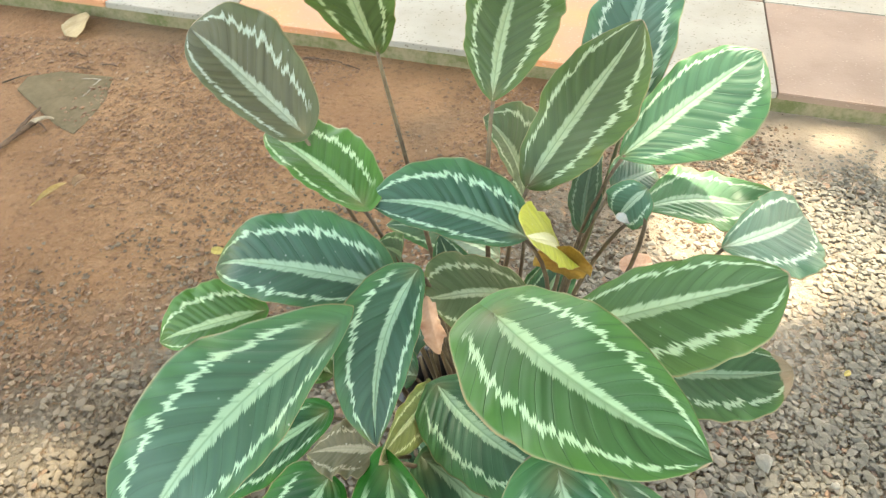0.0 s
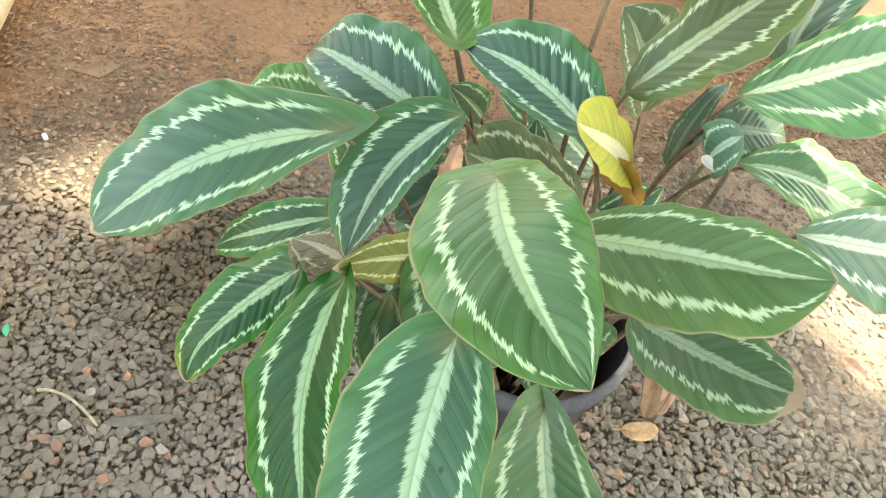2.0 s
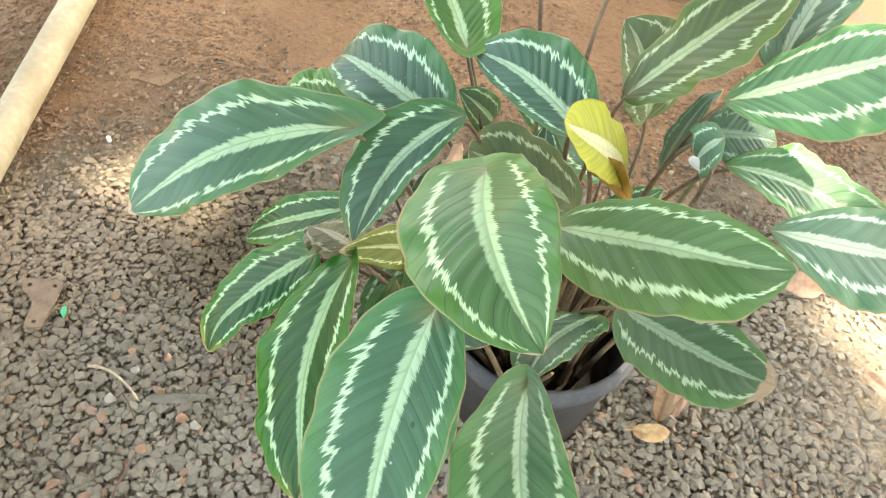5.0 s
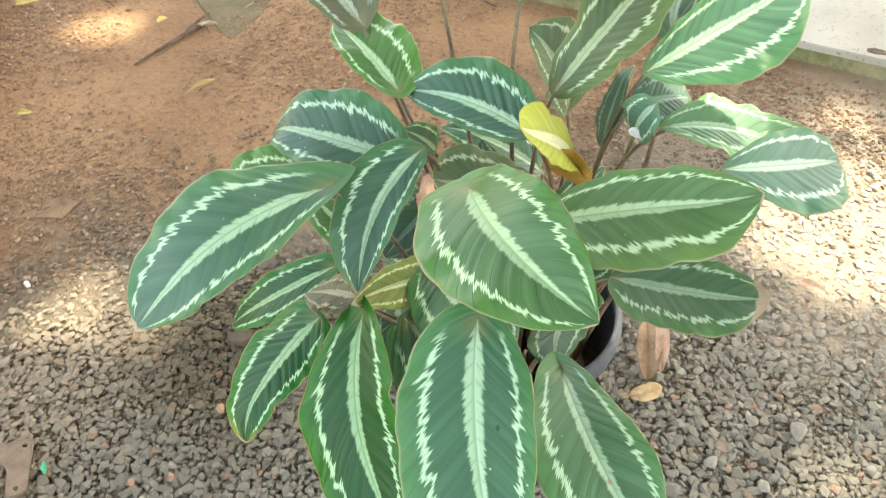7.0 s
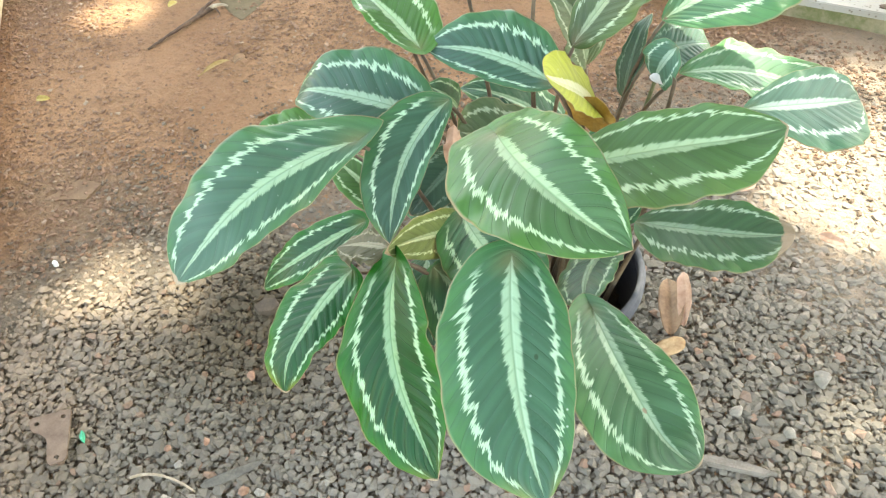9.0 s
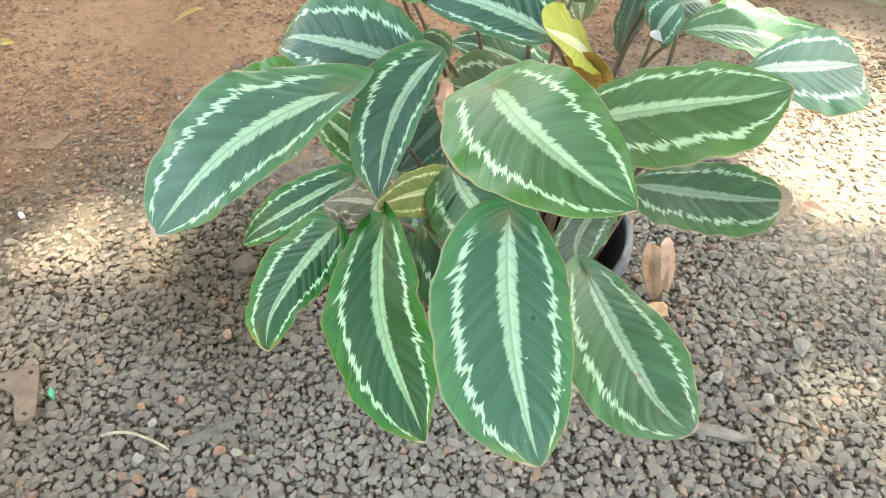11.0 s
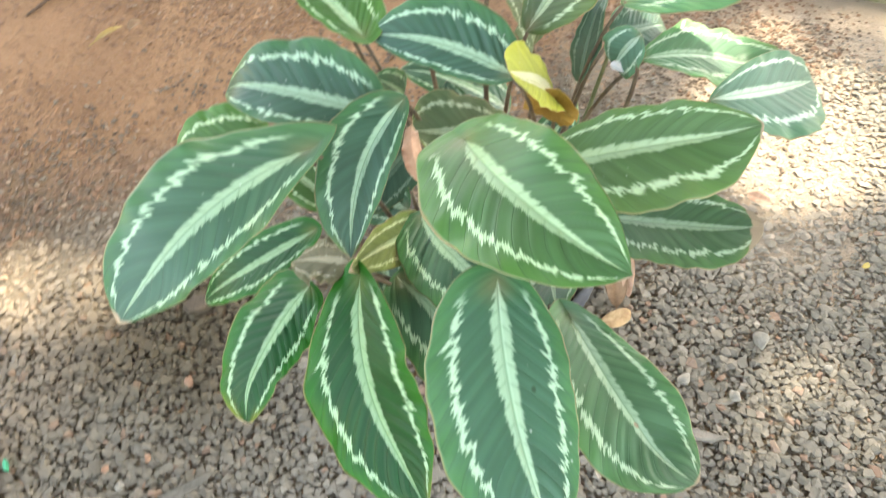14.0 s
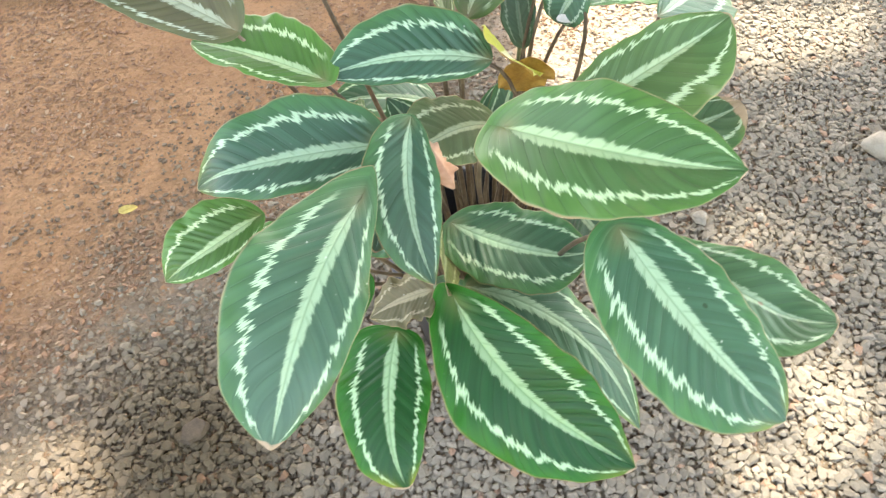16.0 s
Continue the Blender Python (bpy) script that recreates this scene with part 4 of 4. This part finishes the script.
big = fallen("fallen_leaf", (0.253, 0.655), 0.115, 0.022, 100, DRY_BROWN, "large dry brown leaf folded over, lying on gravel beside the pot", fold=32, tiltz=0.016, arch=0.05)
part("folded_edge", blade((0.026, -0.040, 0.010), (0.010, 0.055, 0.026), 0.013, 25, 0.05, 0.06, 30, 0.05, 0.12, seed=77, nu=24, nv=10, point=0.5), [DRY_PINK, DRY_PINK], big, "paler pinkish folded-over edge")
fallen("fallen_leaf", (-0.265, 0.207), 0.090, 0.007, 43, DRY_GREY, "narrow withered grey leaf lying on gravel", tiltz=0.013, fold=8, arch=0.02, stalk=False)
fallen("fallen_leaf", (0.335, 0.985), 0.065, 0.022, 15, DRY_PINK, "pale pinkish dry leaf on ground behind the pot", tiltz=0.012, stalk=False)
fallen("fallen_leaf", (0.264, 0.581), 0.052, 0.014, 35, DRY_TAN, "pale tan dry leaf lying on gravel", tiltz=0.016)
fallen("fallen_leaf", (0.49, 0.876), 0.042, 0.010, -18, DRY_PINK, "small pinkish dry leaf lying on gravel", tiltz=0.016, stalk=False)
tan = fallen("fallen_leaf", (-1.415, 1.465), 0.108, 0.019, 41, DRY_CREAM, "curled yellow-tan dry leaf with a long thin stalk, on bare soil", stalk=False)
part("stalk", tube(bezier((0.038, 0.034, 0.004), (0.044, 0.060, 0.010), (0.015, 0.105, 0.012), (-0.015, 0.135, 0.004)), [0.0017 - 0.00005 * k for k in range(15)], 6), DRY_CREAM, tan)
fallen("fallen_leaf", (-0.828, 1.090), 0.070, 0.007, 62, DRY_OCHRE, "narrow ochre leaf fallen on bare soil")
fallen("fallen_leaf", (-1.085, 1.772), 0.135, 0.040, 292, DRY_CREAM, "round cream-coloured dry leaf on bare soil", fold=3, arch=0.02)
fallen("fallen_leaf", (-0.785, 1.125), 0.032, 0.013, 60, DRY_BROWN, "small crumpled brown leaf on bare soil", fold=45, arch=0.25, stalk=False)
fallen("fallen_leaf", (-1.512, 1.288), 0.060, 0.012, 38, DRY_YELLOW, "small yellow leaf on bare soil", stalk=False)
fallen("fallen_leaf", (-0.439, 0.954), 0.034, 0.008, 0, DRY_YELLOW, "small bright yellow leaf on bare soil", stalk=False)
fallen("fallen_leaf", (-1.102, 1.322), 0.03, 0.01, 70, DRY_YELLOW, "tiny yellow leaf on bare soil", stalk=False)
fallen("fallen_leaf", (-1.156, 0.878), 0.032, 0.008, 20, DRY_YELLOW, "small narrow yellow leaf on bare soil", stalk=False)
fallen("fallen_leaf", (0.646, 0.764), 0.016, 0.005, 40, DRY_YELLOW, "tiny curled yellow leaf on gravel", tiltz=0.015, stalk=False)


def twig(points, r0, r1, material, label, knot=(0, 0, 0)):
    first, last = Vector(points[0]), Vector(points[-1])
    middle = Vector(points[1]) * 2 - (first + last) / 2 if len(points) == 3 else (first + last) / 2
    pts = []
    for i in range(25):
        t = i / 24
        p = first * (1 - t) ** 2 + middle * (2 * t * (1 - t)) + last * t * t
        p.z += swell(p.x, p.y)
        p += Vector(knot) * (0.6 * math.sin(i * 0.55) + 0.4 * math.sin(i * 1.3))
        pts.append(p)
    o = pts[0].copy()
    bm = tube([p - o for p in pts], [r0 + (r1 - r0) * i / (len(pts) - 1) for i in range(len(pts))], 8)
    ob = finish_mesh("twig", bm, material)
    ob.location = o
    return tagged(ob, label, "twig")


def broken_twig():
    """A snapped twig: a bent stem, a side branch, a splintered pale end and a bit of loose bark."""
    thing = empty("broken_twig", (-1.01, 1.22, swell(-1.01, 1.22)))
    tagged(thing, "dark brown broken twig with a splintered pale end, on bare soil", "twig")

    def limb(name, pts, r0, r1, material, label="", rough=0.0):
        rnd = random.Random(len(name))
        line = bezier(*[Vector(p) - Vector((-1.01, 1.22, 0)) for p in pts], n=20)
        line = [p + Vector((rnd.uniform(-1, 1), rnd.uniform(-1, 1), 0)) * rough for p in line]
        part(name, tube(line, [(r0 + (r1 - r0) * k / (len(line) - 1)) * rnd.uniform(0.86, 1.16) for k in range(len(line))], 8), material, thing, label)

    limb("stem", ((-1.039, 1.119, 0.004), (-1.024, 1.18, 0.006), (-1.006, 1.26, 0.008), (-0.978, 1.335, 0.010)), 0.0026, 0.0064, TWIG, rough=0.0009)
    limb("side_branch", ((-1.000, 1.275, 0.008), (-1.002, 1.31, 0.014), (-0.990, 1.345, 0.016), (-0.994, 1.378, 0.012)), 0.0044, 0.0028, TWIG, rough=0.0008)
    limb("splintered_end", ((-0.985, 1.318, 0.010), (-0.970, 1.332, 0.016), (-0.958, 1.336, 0.018), (-0.940, 1.334, 0.014)), 0.0062, 0.0024, TWIG_PALE, "splintered pale wood end")
    limb("bark_strip", ((-0.978, 1.325, 0.008), (-0.965, 1.318, 0.012), (-0.955, 1.312, 0.010), (-0.945, 1.300, 0.006)), 0.0030, 0.0012, TWIG)


broken_twig()
twig([(-0.399, 0.158, 0.013), (-0.359, 0.173, 0.017), (-0.303, 0.169, 0.013)], 0.0022, 0.0015, TWIG_PALE, "thin pale curved twig on gravel")
twig([(-0.329, 0.162, 0.013), (-0.307, 0.157, 0.016), (-0.285, 0.148, 0.013)], 0.0011, 0.0008, TWIG_DULL, "short thin dull brown twig crossing another on gravel")
twig([(-0.221, 0.066, 0.013), (-0.234, 0.097, 0.016), (-0.249, 0.128, 0.013)], 0.0015, 0.0010, TWIG, "very thin brown twig lying on gravel")
twig([(-0.159, 0.064, 0.013), (-0.146, 0.072, 0.014), (-0.133, 0.076, 0.013)], 0.0014, 0.0010, TWIG_PALE, "short thin pale twig lying on gravel")
rnd = random.Random(41)
for a, b, wood in (((-1.005, 1.575), (-0.941, 1.566), TWIG), ((-1.046, 1.630), (-0.996, 1.626), TWIG), ((-0.939, 1.590), (-0.895, 1.585), TWIG), ((-0.798, 1.665), (-0.754, 1.618), TWIG), ((-1.367, 1.656), (-1.308, 1.638), TWIG), ((-1.333, 1.371), (-1.278, 1.350), TWIG), ((-1.150, 1.490), (-1.100, 1.535), TWIG_DULL)):
    twig([(*a, 0.003), ((a[0] + b[0]) / 2 + rnd.uniform(-0.006, 0.006), (a[1] + b[1]) / 2 + rnd.uniform(-0.006, 0.006), 0.006), (*b, 0.003)], 0.0022, 0.0012, wood, "short thin dark twig bit lying on bare soil" if wood is TWIG else "short dull brown twig lying beside a flat stone", (0.0010, 0.0010, 0))


def flat_piece(name, place, lx, ly, turn, thick, material, label, category, lift=0.0, corners=9, seed=1, ring=None):
    """A flat, broken-edged piece with a bevelled top."""
    rnd = random.Random(seed)
    bm = bmesh.new()
    corners = len(ring) if ring else corners
    outline, ring = ring, []
    for k in range(corners):
        if outline:
            ring.append(outline[k])
            continue
        a = 6.28318 * (k + rnd.uniform(-0.3, 0.3)) / corners
        r = rnd.uniform(0.78, 1.12)
        ring.append((lx / 2 * r * math.cos(a), ly / 2 * r * math.sin(a)))
    low = [bm.verts.new((x, y, -0.008)) for x, y in ring]
    mid = [bm.verts.new((x, y, thick * 0.6)) for x, y in ring]
    top = [bm.verts.new((x * 0.93, y * 0.93, thick + rnd.uniform(-0.1, 0.1) * thick)) for x, y in ring]
    for p, q in ((low, mid), (mid, top)):
        for k in range(corners):
            bm.faces.new((p[k], p[(k + 1) % corners], q[(k + 1) % corners], q[k]))
    bm.faces.new(top)
    ob = finish_mesh(name, bm, material, smooth=False)
    ob.location = (*place, swell(*place) + lift)
    ob.rotation_euler = (0, 0, radians(turn))
    return tagged(ob, label, category)


shard = flat_piece("flat_stone", (-0.975, 1.44), 0, 0, 0, 0.003, STONE_FLAT, "thin greenish-grey flat stone with pale streaks, half sunk in soil", "stone", ring=((-0.122, 0.022), (-0.125, 0.080), (-0.055, 0.115), (0.089, 0.100), (0.113, 0.0), (0.103, -0.100), (0.095, -0.144), (0.049, -0.122), (-0.030, -0.056)))
for a, b in (((0.012, 0.082), (0.064, 0.084)), ((0.046, 0.004), (0.060, 0.045)), ((0.050, 0.056), (0.062, 0.082))):
    part("streak", tube(bezier((*a, 0.0022), (a[0] + 0.01, a[1] + 0.004, 0.0026), (b[0] - 0.008, b[1] + 0.002, 0.0026), (*b, 0.0022), 8), [0.0012, 0.0019, 0.0024, 0.0018, 0.0022, 0.0026, 0.0020, 0.0015, 0.0008], 6), WHITE_DULL, shard, "pale streak")
flat_piece("flat_stone", (-0.880, 0.63), 0.130, 0.080, 50, 0.003, STONE_BROWN, "small flat brown stone sunk in soil", "stone", 0.0, 4, 9)
flat_piece("plastic_scrap", (-0.504, 0.190), 0.0045, 0.021, 33, 0.004, GREEN_BIT, "tiny bright green plastic scrap on gravel", "plastic scrap", 0.013, 6)
flat_piece("wood_stick", (0.368, 0.419), 0.105, 0.014, 3, 0.004, SLAT, "short weathered grey-brown flat wooden stick on gravel", "stick", 0.012, 8, 6)
flat_piece("wood_chip", (-0.362, 0.478), 0.045, 0.034, 20, 0.008, TWIG_DULL, "dull brown wood chip lying on gravel", "wood chip", 0.010, 6, 8)
flat_piece("bark_chip", (0.60, 1.605), 0.05, 0.022, -8, 0.003, TWIG, "dark brown bark chip lying on a white tile", "bark chip", 0.049, 11, 4)
flat_piece("white_chip", (-0.785, 0.466), 0.010, 0.009, 30, 0.007, WHITE_BIT, "small white stone chip on soil", "stone", 0.003)
flat_piece("white_chip", (0.691, 0.751), 0.012, 0.009, 30, 0.006, WHITE_DULL, "small white chip on gravel", "stone", 0.010)


def bracket():
    """A flat rusty corner plate with three screw holes."""
    bm = bmesh.new()
    rim = ((-0.046, 0.010), (-0.044, 0.017), (0.0, 0.046), (0.005, 0.045), (0.047, -0.019), (0.046, -0.025), (0.032, -0.036), (0.026, -0.035), (0.014, -0.022), (0.006, -0.010), (-0.004, -0.003), (-0.018, -0.001), (-0.030, -0.002))
    holes = ((-0.031, 0.011), (0.000, 0.033), (0.033, -0.023))
    loops = [rim] + [[(x + 0.0042 * math.cos(k * 0.6283), y + 0.0032 * math.sin(k * 0.6283)) for k in range(10)] for x, y in holes]
    edges = []
    for loop in loops:
        vs = [bm.verts.new((x, y, 0.0)) for x, y in loop]
        edges += [bm.edges.new((vs[k], vs[(k + 1) % len(vs)])) for k in range(len(vs))]
    bmesh.ops.triangle_fill(bm, edges=edges, use_beauty=True)
    ext = bmesh.ops.extrude_face_region(bm, geom=bm.faces[:])
    for v in ext["geom"]:
        if isinstance(v, bmesh.types.BMVert):
            v.co.z += 0.003
    ob = finish_mesh("metal_bracket", bm, RUST, smooth=False)
    ob.location = (-0.550, 0.175, swell(-0.55, 0.175) + 0.013)
    ob.rotation_euler = (0.03, -0.02, 0)
    return tagged(ob, "flat rusty brown metal corner plate with screw holes, on gravel", "metal bracket")


bracket()
twig([(-0.441, 1.68, 0.003), (-0.37, 1.672, 0.005), (-0.294, 1.645, 0.003)], 0.0022, 0.0014, TWIG, "thin dark root lying along the tiled edge", (0.002, 0.003, 0))

PEBBLE_RED = plain("pebble_red", (0.25, 0.13, 0.08), (0.34, 0.20, 0.13), 60.0, 0.85, 0.5)
PEBBLE_PALE = plain("pebble_pale", (0.235, 0.21, 0.17), (0.31, 0.28, 0.235), 60.0, 0.85, 0.5)


def pebble(place, size, material, label, seed):
    """One blunt-edged stone that stands out among the gravel."""
    bm = bmesh.new()
    rnd = random.Random(seed)
    for _ in range(22):
        bm.verts.new(Vector((rnd.gauss(0, 1), rnd.gauss(0, 1), rnd.gauss(0, 1))).normalized())
    bmesh.ops.convex_hull(bm, input=bm.verts)
    for v in bm.verts:
        k = rnd.uniform(0.88, 1.08)
        v.co = Vector((v.co.x * size * 1.15, v.co.y * size * 0.9, v.co.z * size * 0.65)) * k
    ob = finish_mesh("pebble", bm, material)
    ob.location = (*place, swell(*place) + 0.0125 + size * 0.3)
    ob.rotation_euler = (0.2, 0.1, seed * 1.3)
    return tagged(ob, label, "pebble", group="loose pebbles")


RED_LABEL, PALE_LABEL = "small reddish brick-coloured pebble lying on grey gravel", "small pale grey pebble lying on grey gravel"
for k, (x, y) in enumerate(((-0.374, 0.212), (-0.327, 0.237), (-0.238, 0.189), (-0.171, 0.135), (-0.402, 0.659), (-0.243, 0.128), (0.315, 0.735), (-0.55, 0.644), (-0.318, 0.352))):
    pebble((x, y), 0.0055 + 0.0011 * (k % 3), PEBBLE_RED, RED_LABEL, k + 1)
for k, (x, y) in enumerate(((-0.345, 0.195), (-0.216, 0.194), (0.365, 0.499), (-0.091, 0.154), (-0.334, 0.147), (0.435, 0.486), (0.568, 0.56), (0.46, 0.33))):
    pebble((x, y), 0.0066 + 0.0014 * (k % 3), PEBBLE_PALE, PALE_LABEL, k + 11)
pebble((0.475, 0.586), 0.014, PEBBLE_PALE, "large pale grey pebble lying on gravel", 23)
pebble((0.84, 0.617), 0.035, PEBBLE_PALE, "fist-sized pale grey stone lying on gravel", 31)

# pale round pole lying on the soil
pole = finish_mesh("pole", tube([(-0.60, -0.02, 0.030), (-1.10, 0.60, 0.032), (-1.60, 1.22, 0.033), (-2.3, 2.08, 0.034)], [0.030, 0.031, 0.031, 0.030], 20), POLE)
tagged(pole, "pale round pole lying on the soil", "pole")

# ---- trees that shade the bed ----
# gaps in the crown: where their light falls on the ground, size, turn, and how open they are
PATCHES = ((0.82, 1.34, 0.30, 0.15, -10, 0.82), (-0.625, 0.455, 0.130, 0.070, 8, 0.97), (0.60, 1.17, 0.20, 0.30, -15, 1.0), (0.86, 0.98, 0.20, 0.10, -10, 1.0), (0.43, 1.04, 0.06, 0.13, -20, 0.93), (-1.23, 1.25, 0.10, 0.085, 30, 1.0), (0.43, 0.22, 0.15, 0.075, 35, 0.96), (0.54, 0.47, 0.07, 0.08, 0, 0.92), (0.112, 0.366, 0.068, 0.08, 8, 0.97))


def lit(gx, gy, margin):
    for cx, cy, rx, ry, turn, gap in PATCHES:
        c, s = math.cos(radians(turn)), math.sin(radians(turn))
        dx, dy = gx - cx, gy - cy
        if ((dx * c + dy * s) / (rx + margin)) ** 2 + ((dy * c - dx * s) / (ry + margin)) ** 2 < 1:
            return gap
    return 0.0


def crown(name, centre, radius, low, high, number, wide, seed, label):
    """A tree: trunk outside the view, limbs, and a crown of many small leaves with gaps."""
    rnd = random.Random(seed)
    tree = empty(name, (centre[0], centre[1], 0))
    tagged(tree, label, "tree")
    verts, faces = [], []
    for k in range(number + wide):
        far = k >= number
        reach = 6.2 if far else radius
        x, y = rnd.uniform(-reach, reach), rnd.uniform(-reach, reach)
        d = math.hypot(x, y)
        z = rnd.uniform(low, high)
        # the dense middle, and larger, thinner foliage with an uneven outline round it
        if (d > radius) if not far else (d < radius - 0.25 or d > 5.4 + 1.1 * noise.noise((x * 0.5, y * 0.5, 1.0))):
            continue
        gx, gy = centre[0] + x - SHIFT[0] * z, centre[1] + y - SHIFT[1] * z
        if rnd.random() < lit(gx, gy, 0.03):
            continue
        ln = rnd.uniform(0.15, 0.22) if far else rnd.uniform(0.05, 0.075)
        m = Euler((rnd.uniform(-0.5, 0.5), rnd.uniform(-0.5, 0.5), rnd.uniform(0, 6.28))).to_matrix()
        b = len(verts)
        for p in ((-ln, 0, 0), (-ln * 0.3, -ln * 0.45, 0.006), (ln * 0.5, -ln * 0.36, 0.004), (ln, 0, -0.01), (ln * 0.5, ln * 0.36, 0.004), (-ln * 0.3, ln * 0.45, 0.006)):
            verts.append(tuple(m @ Vector(p) + Vector((x, y, z))))
        faces.append((b, b + 1, b + 2, b + 3))
        faces.append((b, b + 3, b + 4, b + 5))
    me = bpy.data.meshes.new("crown")
    me.from_pydata(verts, [], faces)
    me.materials.append(CANOPY)
    cr = new("crown", me)
    cr.parent = tree
    trunk_at = Vector((2.0, -2.6, 0)) - Vector((centre[0], centre[1], 0))
    fork = trunk_at + Vector((-0.1, 0.2, 2.9))
    part("trunk", tube(bezier(trunk_at, trunk_at + Vector((0.05, 0.05, 1.0)), trunk_at + Vector((-0.1, 0.1, 2)), fork), [0.17 - 0.06 * i / 14 for i in range(15)], 14), BARK, tree)
    for k in range(6):
        a = radians(40 + 28 * k)
        end = fork + Vector((math.cos(a) * rnd.uniform(2.4, 4.6), math.sin(a) * rnd.uniform(2.4, 4.6), high - 2.7))
        part("limb", tube(bezier(fork, fork.lerp(end, 0.3) + Vector((0, 0, 0.5)), fork.lerp(end, 0.7) + Vector((0, 0, 0.4)), end), [0.07 - 0.055 * i / 14 for i in range(15)], 8), BARK, tree)
    return tree


crown("shade_tree", (1.1, 2.2), 2.7, 3.9, 4.6, 46000, 6500, 5, "leafy shade tree whose crown hangs over the bed")
